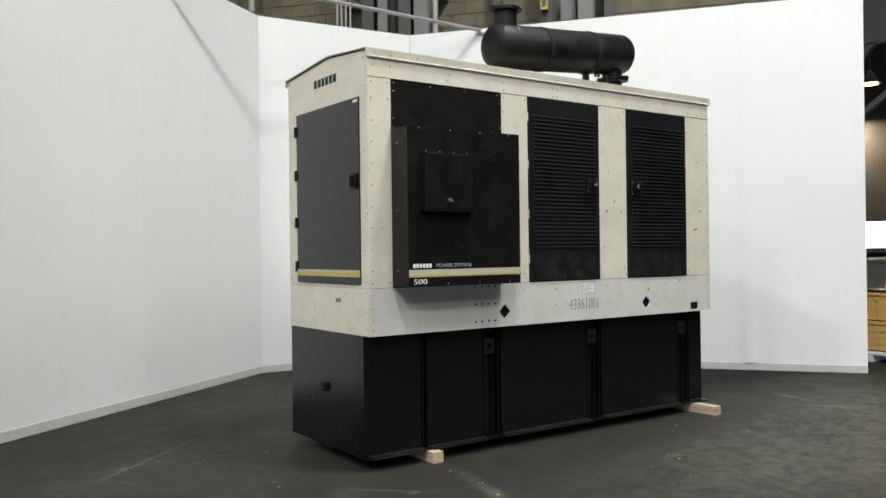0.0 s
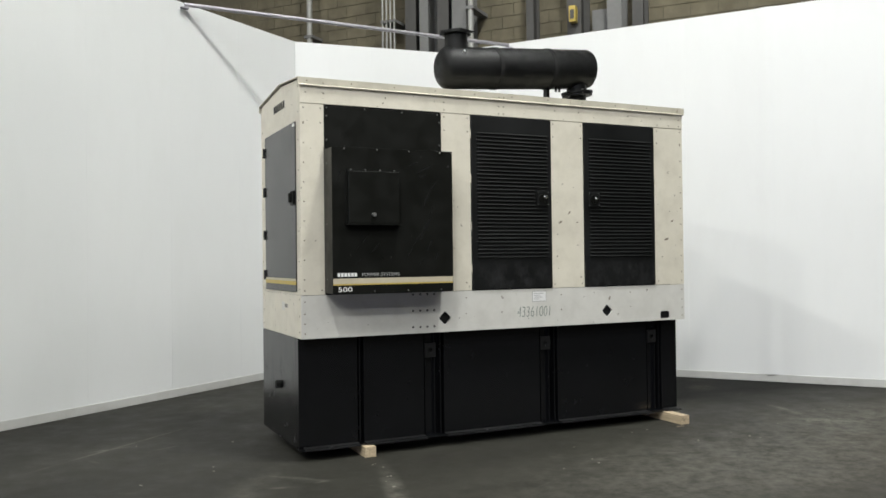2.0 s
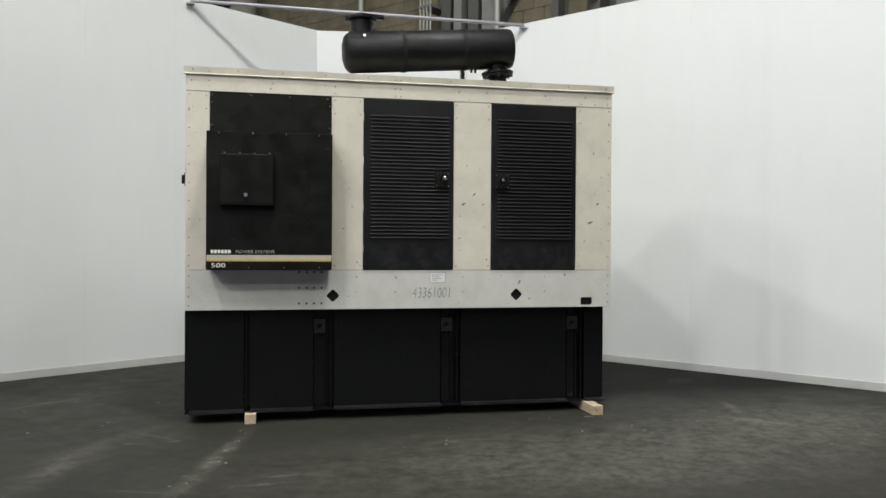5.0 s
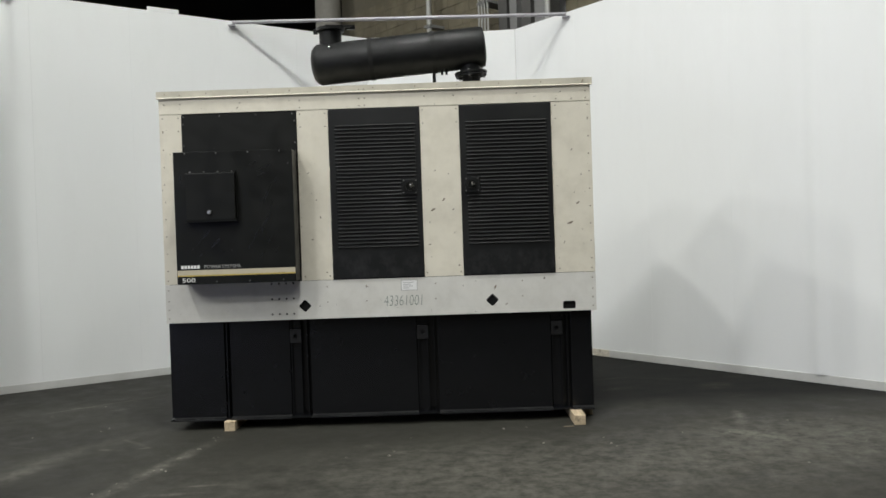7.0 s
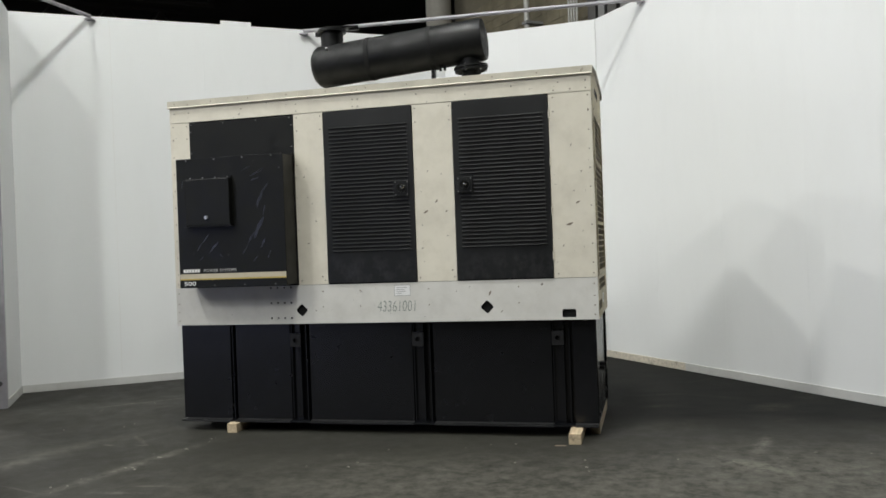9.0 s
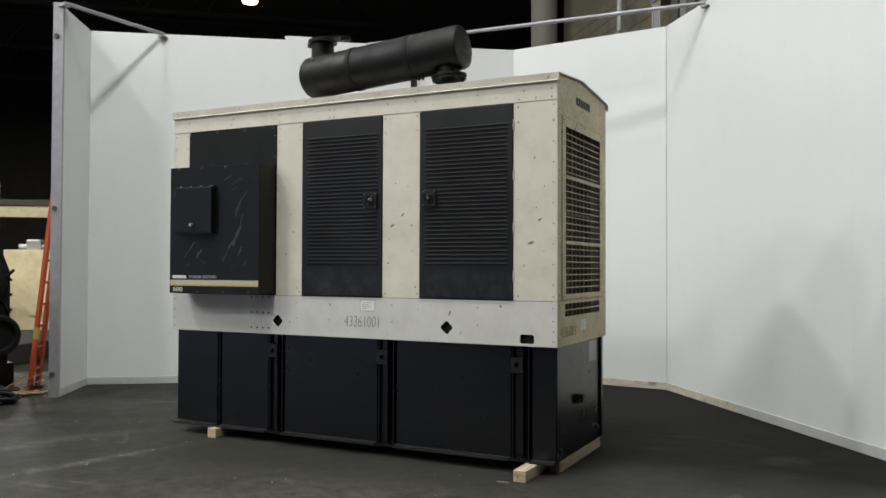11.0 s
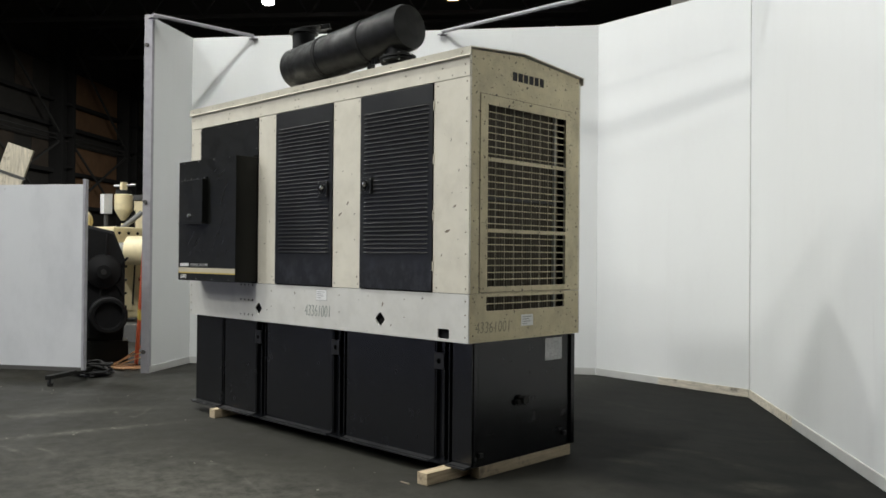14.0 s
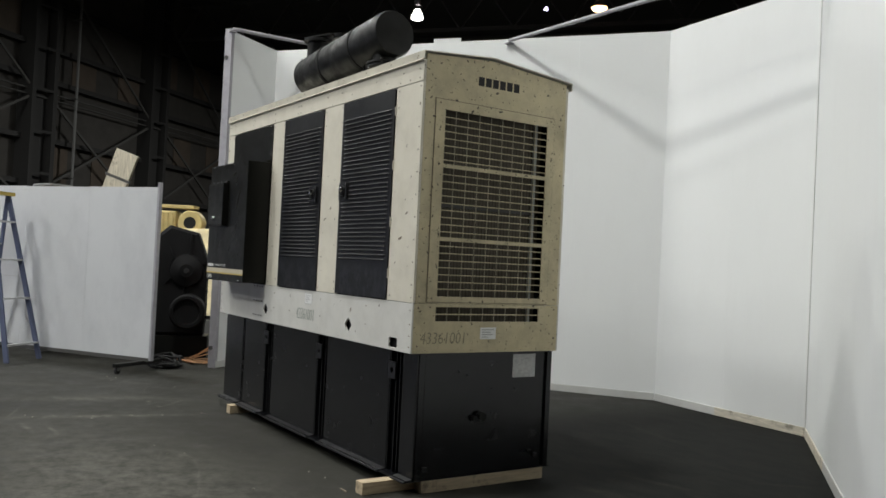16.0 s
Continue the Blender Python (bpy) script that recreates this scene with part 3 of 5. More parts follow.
def booth_wall(name, p, q, label, sheets, raw=()):
    p, q = Vector((*p, 0)), Vector((*q, 0))
    d = (q - p).normalized()
    n = Vector((-d.y, d.x, 0))          # away from the room
    L = (q - p).length
    m = Matrix.Translation(p) @ Matrix((d, n, Vector((0, 0, 1)))).transposed().to_4x4()
    bm = bmesh.new()
    for z in (FZ, 1.2, 2.4, 3.6, TOP - 0.09):
        box(bm, 0, L, 0.02, 0.10, z, z + 0.085, turn=m)
    for k in range(sheets + 1):
        x = min(max(L * k / sheets, 0.025), L - 0.025)
        box(bm, x - 0.025, x + 0.025, 0.022, 0.102, FZ, TOP - 0.005, turn=m)
    w = structure(name, bm, TIMBER, label, "wall")
    for k in range(sheets):
        b2 = bmesh.new()
        box(b2, L * k / sheets + 0.0004, L * (k + 1) / sheets - 0.0004, 0.0, 0.018, FZ + 0.002, TOP, turn=m)
        part("wall_panel", b2, WHITE, w)
    runs = [(0.012, L - 0.012, SKIRTING)] if not raw else [(0.012, raw[0] * L, raw[1]), (raw[0] * L + 0.001, L - 0.012, raw[2])]
    for lo, hi, skin in runs:
        if hi > lo:
            part("baseboard", box(bmesh.new(), lo, hi, -0.014, -0.001, FZ, FZ + 0.095, 0.003, turn=m), skin, w)
    return w, m


booth_wall("wall_left", CORNERS["a"], CORNERS["b"], "narrow white plywood return wall of the booth", 1)
_, M_BACK = booth_wall("wall_back", CORNERS["b"], CORNERS["j"], "tall white plywood booth wall with faint seams", 5)
booth_wall("wall_middle", CORNERS["j"], CORNERS["k"], "white plywood booth wall behind the machine", 2, (0.45, SKIRTING, RAWWOOD))
WALL_RIGHT, _ = booth_wall("wall_right", CORNERS["k"], CORNERS["w"], "long bright white plywood booth wall", 5, (0.28, RAWWOOD, SKIRTING))

# grey strip painted for the shade line in the corner behind the machine
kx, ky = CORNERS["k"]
part("corner_shade_strip", boxes((kx - 0.007, kx - 0.001, ky - 0.009, ky - 0.003, FZ + 0.097, TOP - 0.002)), SKIRTING, WALL_RIGHT)

# a shallow bulge added to the long wall to shade a soft upright band
pk, pw = Vector((*CORNERS["k"], 0)), Vector((*CORNERS["w"], 0))
dk = (pw - pk).normalized()
nk = Vector((dk.y, -dk.x, 0))           # towards the room
at_bow = (Vector((6.65, 1.40, 0)) - pk).dot(dk)
bm = bmesh.new()
prev = None
for k in range(25):
    u = -0.24 + 0.02 * k
    p = pk + dk * (at_bow + u) + nk * (0.0008 + 0.028 * math.exp(-(u / 0.10) ** 2))
    row = [bm.verts.new((p.x, p.y, z)) for z in (FZ + 0.096, TOP - 0.001)]
    if prev:
        bm.faces.new((prev[0], row[0], row[1], prev[1]))
    prev = row
bmesh.ops.recalc_face_normals(bm, faces=bm.faces)
part("wall_bulge", bm, WHITE, WALL_RIGHT, smooth=True)

# small offcut left on the top of the back wall
bm = box(bmesh.new(), 2.64, 3.06, -0.002, 0.02, TOP + 0.001, TOP + 0.055, turn=M_BACK)
tagged(part("wall_offcut", bm, WHITE), "short white plywood strip on the wall top", "plywood strip")

# steel channel on the free end of the left return
ax, ay = CORNERS["a"]
ch = thing("edge_channel", (ax, ay, FZ), "upright grey steel channel closing the booth wall end", "channel")
dirn = (Vector((*CORNERS["b"], 0)) - Vector((ax, ay, 0))).normalized()
mch = Matrix.Translation((ax, ay, 0)) @ Matrix((dirn, Vector((-dirn.y, dirn.x, 0)), Vector((0, 0, 1)))).transposed().to_4x4()
part("channel_web", box(bmesh.new(), -0.012, 0.0, -0.012, 0.105, FZ, TOP + 0.03, turn=mch), GALV, ch)
part("channel_flange", box(bmesh.new(), 0.0005, 0.05, -0.012, -0.004, FZ, TOP + 0.03, turn=mch), GALV, ch)
part("channel_flange", box(bmesh.new(), 0.0005, 0.05, 0.103, 0.111, FZ, TOP + 0.03, turn=mch), GALV, ch)
for z in (0.25, 2.3, 4.45):
    part("bolt", rod(bmesh.new(), mch @ Vector((-0.012, 0.06, z)), mch @ Vector((-0.035, 0.06, z)), 0.03, 10), HALLSTEEL, ch)


def brace_bar(p, q, label):
    t = thing("brace_bar", (Vector(p) + Vector(q)) / 2, label, "brace bar", "booth braces")
    part("tube", rod(bmesh.new(), p, q, 0.026, 14), GALV, t, smooth=True)
    for e in (p, q):
        e = Vector(e)
        part("end_plate", boxes((e.x - 0.05, e.x + 0.05, e.y - 0.05, e.y + 0.05, e.z - 0.05, e.z - 0.036)), GALV, t)


brace_bar((-0.32, 4.07, 4.81), (4.40, 4.25, 4.81), "long grey steel brace bar across the booth corner top")
brace_bar((-2.79, 0.93, 4.865), (-2.63, 2.42, 4.835), "short grey steel brace bar between two booth wall tops")


# ---------------------------------------------------------------- columns and services on the block wall
def wall_post(name, u, w, depth, material, label, category, z1=16.0, web=True):
    t = thing(name, hall(u, BW - depth, FZ), label, category)
    bm = bmesh.new()
    if web:
        hall_box(bm, u - w / 2, u + w / 2, BW - depth, BW - depth + 0.02, FZ, z1)
        hall_box(bm, u - 0.015, u + 0.015, BW - depth + 0.02, BW - 0.02, FZ, z1)
        hall_box(bm, u - w / 2, u + w / 2, BW - 0.02, BW, FZ, z1)
    else:
        hall_box(bm, u - w / 2, u + w / 2, BW - depth, BW, FZ, z1)
    part("shaft", bm, material, t)


wall_post("steel_column", -1.85, 0.2, 0.5, HALLSTEEL, "dark steel column against the block wall", "column")
wall_post("steel_column", -1.58, 0.26, 0.45, GREYSTEEL, "grey steel column against the block wall", "column")
wall_post("steel_column", -2.5, 0.2, 0.4, HALLSTEEL, "dark steel column beside thin conduits", "column")
wall_post("steel_column", -2.25, 0.16, 0.4, GREYSTEEL, "pale grey steel column beside a dark one", "column")
wall_post("steel_column", 0.36, 0.22, 0.5, HALLSTEEL, "dark steel column with a yellow marker", "column")
wall_post("steel_column", 0.95, 0.22, 0.4, GREYSTEEL, "grey steel column against the block wall", "column")
wall_post("steel_column", 1.3, 0.16, 0.4, HALLSTEEL, "dark steel column against the block wall", "column")
wall_post("steel_column", -0.42, 0.12, 0.3, HALLSTEEL, "narrow dark steel post on the block wall", "column")


def wall_pipe(u, r, off, label, material=CONDUIT):
    t = thing("wall_pipe", hall(u, BW - off, FZ), label, "pipe", "wall pipes")
    part("run", rod(bmesh.new(), hall(u, BW - off, FZ), hall(u, BW - off, 16), r, 14), material, t, smooth=True)
    for z in (2.0, 5.6, 9.0):
        part("clamp", hall_box(bmesh.new(), u - r * 1.6, u + r * 1.6, BW - off - r - 0.01, BW, z, z + 0.05), GREYSTEEL, t)


for k in range(4):
    wall_pipe(-2.98 + 0.075 * k, 0.016, 0.5, "thin grey electrical conduit on the block wall")
wall_pipe(-1.33, 0.045, 0.55, "pale grey vertical pipe on the block wall")
wall_pipe(-4.6, 0.05, 0.3, "grey vertical pipe on the block wall")
wall_pipe(4.0, 0.035, 0.3, "thin pale pipe on the block wall")
wall_pipe(4.16, 0.035, 0.3, "thin pale pipe on the block wall")
wall_pipe(4.42, 0.03, 0.3, "thin pale pipe on the block wall")

duct = thing("round_duct", hall(-7.76, 6.6, FZ), "large grey round duct at the block wall end", "duct")
part("pipe_run", rod(bmesh.new(), hall(-7.76, 6.6, FZ), hall(-7.76, 6.6, 16), 0.27, 28), DUCTGREY, duct, smooth=True)
for z in (3.0, 5.8, 8.8):
    part("joint_ring", rod(bmesh.new(), hall(-7.76, 6.6, z), hall(-7.76, 6.6, z + 0.08), 0.29, 28), GREYSTEEL, duct, smooth=True)

mk = thing("marker_sign", hall(0.36, 6.52, 5.15), "small yellow tag with a dark mark on a column", "sign")
part("plate", hall_box(bmesh.new(), 0.315, 0.415, 6.52, 6.645, 5.16, 5.40), YELLOW, mk)
part("mark", hall_box(bmesh.new(), 0.335, 0.395, 6.512, 6.519, 5.20, 5.34), HALLSTEEL, mk)

cb = thing("junction_box", hall(0.62, 6.9, 5.2), "pale grey junction box on the block wall", "junction box")
part("case", hall_box(bmesh.new(), 0.55, 0.78, 6.98, 7.145, 5.1, 5.42), GREYSTEEL, cb)


# ---------------------------------------------------------------- generator enclosure
L_, D_ = 3.975, 1.36           # length and depth
Z0, Z1, ZT = 0.968, 1.323, 2.895   # skirt foot, seam, door heads
enc = thing("generator_enclosure", (L_ / 2, D_ / 2, Z0), "cream steel generator enclosure with black louvred doors, on a fuel tank", "generator")

# near-black box in place of the shaded inside behind the openings
part("dark_inside", boxes((0.03, 3.83, 0.035, D_ - 0.03, Z0 + 0.004, 3.02)), DARK, enc)
# radiator behind the grille, with its fin rows
core = part("radiator_core", boxes((3.86, 3.888, 0.14, 1.175, 1.15, 2.02)), RADIATOR, enc)
part("radiator_core", boxes((3.86, 3.888, 0.14, 1.175, 2.05, 2.85)), RADIATOR, enc)
fin = part("fin", boxes((3.8885, 3.893, 0.15, 0.156, 1.15, 2.85)), RADIATOR, core)
for k in range(1, 34):
    repeat(fin, (0, 0.03 * k, 0))
part("radiator_guard", boxes((3.8935, 3.915, 1.088, 1.114, 1.16, 2.82)), CONDUIT, enc, "grey upright behind the grille")
part("radiator_guard", boxes((3.90, 3.912, 0.14, 1.087, 2.022, 2.044)), HALLSTEEL, enc)

# skirt
diamond = [rounded(x, 1.090, 0.088, 0.088, 0.018, math.pi / 4) for x in (1.288, 3.02)]
slot = rounded(3.727, 1.023, 0.118, 0.072, 0.015)
skirt = part("skirt_front", sheet(rect(0.0, L_, Z0, Z1 - 0.002), diamond + [slot], "y", 0.0, 0.012), CREAM_SKIRT, enc, "off-white lower skirt with diamond lifting holes")
part("skirt_back", boxes((0.0, L_, D_ - 0.012, D_, Z0, Z1 - 0.002)), CREAM_SKIRT, enc)
skirt_l = part("skirt_end", boxes((0.0, 0.012, 0.0125, D_ - 0.0125, Z0, Z1 - 0.002)), CREAM, enc)
skirt_r = part("skirt_end", sheet(rect(0.0125, D_ - 0.0125, Z0, Z1 - 0.002), [rect(0.195, 1.155, 1.195, 1.298)], "x", L_ - 0.012, 0.012), CREAM_END, enc, "grimy cream lower end panel")

# cream front panels
for x0, x1 in ((0.0, 0.204), (1.269, 1.557), (2.404, 2.764), (3.611, L_)):
    part("front_panel", boxes((x0, x1, 0.0, 0.02, Z1 + 0.001, ZT - 0.001), bevel=0.002), CREAM, enc)
part("top_rail", boxes((0.0, L_, -0.003, 0.02, ZT + 0.001, 3.045), bevel=0.002), CREAM, enc)
part("back_panel", boxes((0.0, L_, D_ - 0.02, D_, Z1 + 0.001, 3.045)), CREAM, enc)

# gabled ends
gable = [(0.021, Z1 + 0.001), (D_ - 0.021, Z1 + 0.001), (D_ - 0.021, 3.075), (0.60, 3.135), (0.021, 3.09)]
end_l = part("end_panel", sheet(gable, [rect(0.115, 1.195, 1.345, 2.765)], "x", 0.0, 0.016), CREAM, enc)
end_r = part("end_panel", sheet(gable, [rect(0.165, 1.185, 1.36, 2.745)], "x", L_ - 0.016, 0.016), CREAM_END, enc, "weathered cream end panel with grime specks")
grille = part("grille_frame", sheet(rect(0.112, 1.228, 1.335, 2.785), [rect(0.195, 1.155, 1.375, 2.715)], "x", L_ + 0.0005, 0.006), CREAM_END, enc)
# dark strip painted for the gap round the grille frame
part("frame_gap_line", sheet(rect(0.106, 1.234, 1.329, 2.791), [rect(0.15, 1.19, 1.36, 2.75)], "x", L_ + 0.0001, 0.0008), RUST, grille)


def bars(parent, y0, y1, z0, z1, cols, rows):
    w = (y1 - y0) / cols
    v = part("grille_bar", rod(bmesh.new(), (L_ - 0.0125, y0 + w, z0 - 0.008), (L_ - 0.0125, y0 + w, z1 + 0.008), 0.0030, 6), GRILLE_DARK, parent)
    for k in range(1, cols - 1):
        repeat(v, (0, w * k, 0))
    h = (z1 - z0) / rows
    r = part("grille_bar", rod(bmesh.new(), (L_ - 0.003, y0 - 0.008, z0 + h), (L_ - 0.003, y1 + 0.008, z0 + h), 0.0042, 6), CREAM_END, parent)
    for k in range(1, rows - 1):
        repeat(r, (0, 0, h * k))


bars(grille, 0.195, 1.155, 1.375, 2.715, 9, 26)
bars(skirt_r, 0.195, 1.155, 1.195, 1.298, 9, 2)
for z in (2.312, 1.787):
    part("cross_strap", boxes((L_ + 0.0035, L_ + 0.010, 0.190, 1.160, z - 0.014, z + 0.014)), CREAM_END, grille)

# roof with a shallow ridge and a folded lip
prof = [(-0.014, 3.040), (-0.014, 3.105), (0.60, 3.158), (1.384, 3.092), (1.384, 3.03), (1.376, 3.03), (1.376, 3.084), (0.60, 3.150), (-0.006, 3.098), (-0.006, 3.040)]
bm = bmesh.new()
ring = [[bm.verts.new((x, y, z)) for y, z in prof] for x in (-0.016, L_ + 0.018)]
for k in range(len(prof)):
    k2 = (k + 1) % len(prof)
    bm.faces.new((ring[0][k], ring[0][k2], ring[1][k2], ring[1][k]))
bm.faces.new(ring[0])
bm.faces.new(list(reversed(ring[1])))
roof = part("roof", bm, ROOF, enc, "weathered beige sheet roof with a low ridge")
part("drip_bead", rod(bmesh.new(), (-0.010, -0.014, 3.042), (L_ + 0.012, -0.014, 3.042), 0.0075, 8), CREAM, roof)
for x in (1.29, 2.62):
    part("lap_joint", boxes((x, x + 0.04, -0.0175, -0.0145, 3.050, 3.1)), ROOF, roof)


# louvred doors
def louvred_door(x0, x1, latch_x, hinge_x):
    d = part("louvred_door", boxes((x0 + 0.004, x1 - 0.004, -0.010, 0.018, Z1 + 0.008, ZT - 0.008), bevel=0.003), DOOR_BLACK, enc, "black louvred access door")
    n, top, pitch = 34, 2.735, 0.0338
    sec = [(-0.0105, 0.0075), (-0.0135, 0.0065), (-0.0225, -0.0035), (-0.0205, -0.0060), (-0.0105, -0.0015)]

    def louvre(a, b):
        bm = bmesh.new()
        rings = []
        for x, inset in ((a, 0.5), (a + 0.012, 1.0), (b - 0.012, 1.0), (b, 0.5)):
            rings.append([bm.verts.new((x, -0.0105 + (y + 0.0105) * inset, top + z)) for y, z in sec])
        for P, Q in zip(rings, rings[1:]):
            for k in range(len(sec)):
                k2 = (k + 1) % len(sec)
                bm.faces.new((P[k], P[k2], Q[k2], Q[k]))
        bm.faces.new(rings[0])
        bm.faces.new(list(reversed(rings[-1])))
        return part("louvre", bm, LOUVRE_BLACK, d)

    a, b = x0 + 0.058, x1 - 0.045
    left = latch_x < (x0 + x1) / 2
    s, short = louvre(a, b), None
    for k in range(1, n):
        z = top - pitch * k
        if abs(z - 2.158) < 0.075:
            if short is None:
                short = louvre(latch_x + 0.078, b) if left else louvre(a, latch_x - 0.078)
                short.location.z -= pitch * k
                first_k = k
            else:
                repeat(short, (0, 0, -pitch * (k - first_k)))
        else:
            repeat(s, (0, 0, -pitch * k))
    z = 2.158
    bm = boxes((latch_x - 0.065, latch_x + 0.065, -0.034, -0.024, z - 0.07, z + 0.07), bevel=0.004)
    part("latch_plate", bm, DOOR_BLACK, d)
    part("lock_cylinder", lathe(bmesh.new(), (latch_x + 0.012, -0.052, z + 0.012), (0, -1, 0), [(0, 0.021), (0.006, 0.020), (0.012, 0.0165), (0.016, 0.011), (0.0185, 0.003)], 18), CHROME, d, "bright chrome lock", smooth=True)
    bm = lathe(bmesh.new(), (latch_x, -0.034, z), (0, -1, 0), [(0, 0.045), (0.012, 0.045), (0.012, 0.038), (0.004, 0.036)], 20)
    part("latch_ring", bm, BLACK, d, smooth=True)
    bm = rod(bmesh.new(), (latch_x, -0.036, z), (latch_x, -0.046, z), 0.014, 10)
    box(bm, latch_x - 0.008, latch_x + 0.008, -0.052, -0.042, z - 0.030, z + 0.026, 0.003)
    part("latch_handle", bm, BLACK, d, "worn black latch handle")
    fasteners("latch_screw", [(latch_x + sx, -0.034, z + sz) for sx in (-0.055, 0.055) for sz in (-0.055, 0.055)], 0.006, 0.004, "front", ZINC, d)
    for z in (1.52, 1.90, 2.32, 2.72):
        bm = rod(bmesh.new(), (hinge_x, -0.003, z - 0.036), (hinge_x, -0.003, z + 0.036), 0.0065, 8)
        part("hinge", bm, CREAM, d)
    return d


doors = [louvred_door(1.558, 2.403, 2.293, 1.556), louvred_door(2.765, 3.610, 2.865, 3.613)]
# black blanking panel with its screws
blank = part("blank_panel", boxes((0.206, 1.267, -0.008, 0.018, 2.45, 2.882), bevel=0.002), BLACK, enc, "plain black cover panel")
pts = [(0.225 + 0.335 * k, -0.008, 2.868) for k in range(4)] + [(0.222, -0.008, 2.80), (1.25, -0.008, 2.80), (0.222, -0.008, 2.60), (1.25, -0.008, 2.60)]
fasteners("screw", pts, 0.0075, 0.006, "front", ZINC, blank)

# breaker box on the front
BX0, BX1, BY, BZ0, BZ1 = 0.196, 1.259, -0.235, 1.337, 2.515
bbox = part("breaker_box", boxes((BX0, BX1, BY + 0.004, -0.0085, BZ0, BZ1), bevel=0.004), BLACK, enc, "large black breaker box with a striped cover")
cover = boxes((BX0 - 0.004, BX1 + 0.0, BY - 0.002, BY + 0.004, BZ0 - 0.004, BZ1 + 0.004), bevel=0.0015)
part("box_cover", cover, BLACK, bbox)
part("top_flange", boxes((BX0, BX1, -0.05, -0.009, BZ1 + 0.001, BZ1 + 0.022)), BLACK, bbox)
F = BY - 0.002
part("tan_stripe", boxes((BX0, BX1 - 0.004, F - 0.0012, F, 1.416, 1.460)), TAN_STRIPE, bbox)
part("gold_stripe", boxes((BX0, BX1 - 0.004, F - 0.0012, F, 1.405, 1.4155)), BRASSY, bbox)
for k in range(6):
    x = 0.232 + 0.0285 * k
    part("brand_block", boxes((x, x + 0.022, F - 0.0014, F, 1.474, 1.503)), WHITE_INK, bbox, "white block of the brand mark")
lettering("lettering", "POWER SYSTEMS", (0.440, F - 0.0006, 1.475), 0.325, 0.027, "front", GREY_INK, bbox)
lettering("model_number", "500", (0.237, F - 0.0006, 1.353), 0.118, 0.037, "front", WHITE_INK, bbox)
pts = [(BX0 + 0.10 + 0.283 * k, F, BZ1 - 0.012) for k in range(4)] + [(BX0 + 0.05 + 0.30 * k, F, BZ0 + 0.014) for k in range(4)]
fasteners("screw", pts, 0.0075, 0.007, "front", ZINC, bbox)
fasteners("side_screw", [(BX0, -0.09, z) for z in (1.45, 1.9, 2.4)], 0.007, 0.006, "left", ZINC, bbox)
bm = bmesh.new()
random.seed(17)
for x, z, w, a in ((1.00, 2.36, 0.16, 0.45), (0.98, 2.30, 0.10, 0.3), (1.00, 1.86, 0.24, 1.1), (0.93, 1.78, 0.14, 1.0), (1.06, 2.02, 0.10, 1.3), (0.47, 1.78, 0.10, 0.9), (0.42, 1.60, 0.06, 0.6), (1.10, 1.62, 0.08, 1.2), (0.62, 1.62, 0.05, 2.3), (0.25, 2.28, 0.09, 1.4), (1.02, 2.12, 0.20, 1.15), (1.08, 2.22, 0.12, 0.9), (0.90, 2.40, 0.12, 0.4), (1.04, 1.72, 0.12, 1.05), (0.86, 1.66, 0.10, 1.0), (0.96, 1.58, 0.08, 0.8), (0.55, 1.70, 0.14, 0.8), (0.40, 1.70, 0.08, 1.0)):
    o = [(w * 0.5 * math.cos(t) * random.uniform(0.7, 1.1), w * 0.075 * math.sin(t) * random.uniform(0.4, 1.3)) for t in [k * math.pi / 7 for k in range(14)]]
    c, s = math.cos(a), math.sin(a)
    bm.faces.new([bm.verts.new((x + p * c - q * s, F - 0.0007, z + p * s + q * c)) for p, q in o])
part("cover_scuffs", bm, SCRATCH, bbox)["kind"] = "stuff"
# hinged access door on the breaker box
acc = part("access_door", boxes((0.312, 0.752, F - 0.060, F - 0.0005, 1.902, 2.322), bevel=0.006), BLACK, bbox, "small hinged black access cover")
part("hinge_strip", boxes((0.312, 0.752, F - 0.02, F - 0.0005, 2.3225, 2.345)), BLACK, acc)
fasteners("hinge_screw", [(0.345 + 0.125 * k, F - 0.02, 2.335) for k in range(4)], 0.007, 0.006, "front", ZINC, acc)
part("drip_lip", boxes((0.300, 0.764, F - 0.066, F - 0.0005, 1.890, 1.9015)), BLACK, acc)
part("thumb_screw", rod(bmesh.new(), (0.522, F - 0.060, 1.972), (0.522, F - 0.085, 1.972), 0.016, 10), STEEL, acc)

# stencilled stock number, paper label
part("label_edge", boxes((2.181, 2.332, -0.0006, 0.0, 1.203, 1.301)), GREY_INK, enc)
tag = part("paper_label", boxes((2.186, 2.327, -0.0014, -0.0007, 1.208, 1.296)), PAPER, enc)
bm = bmesh.new()
for k, w in enumerate((0.10, 0.07, 0.09, 0.05)):
    box(bm, 2.20, 2.20 + w, -0.0020, -0.0014, 1.275 - 0.017 * k, 1.281 - 0.017 * k)
part("print_lines", bm, GREY_INK, tag)
lettering("stock_number", "43361001", (2.02, -0.0008, 1.066), 0.355, 0.095, "front", MARKER, enc, shear=0.12, thin=0.018, label="hand-written grey stock number")

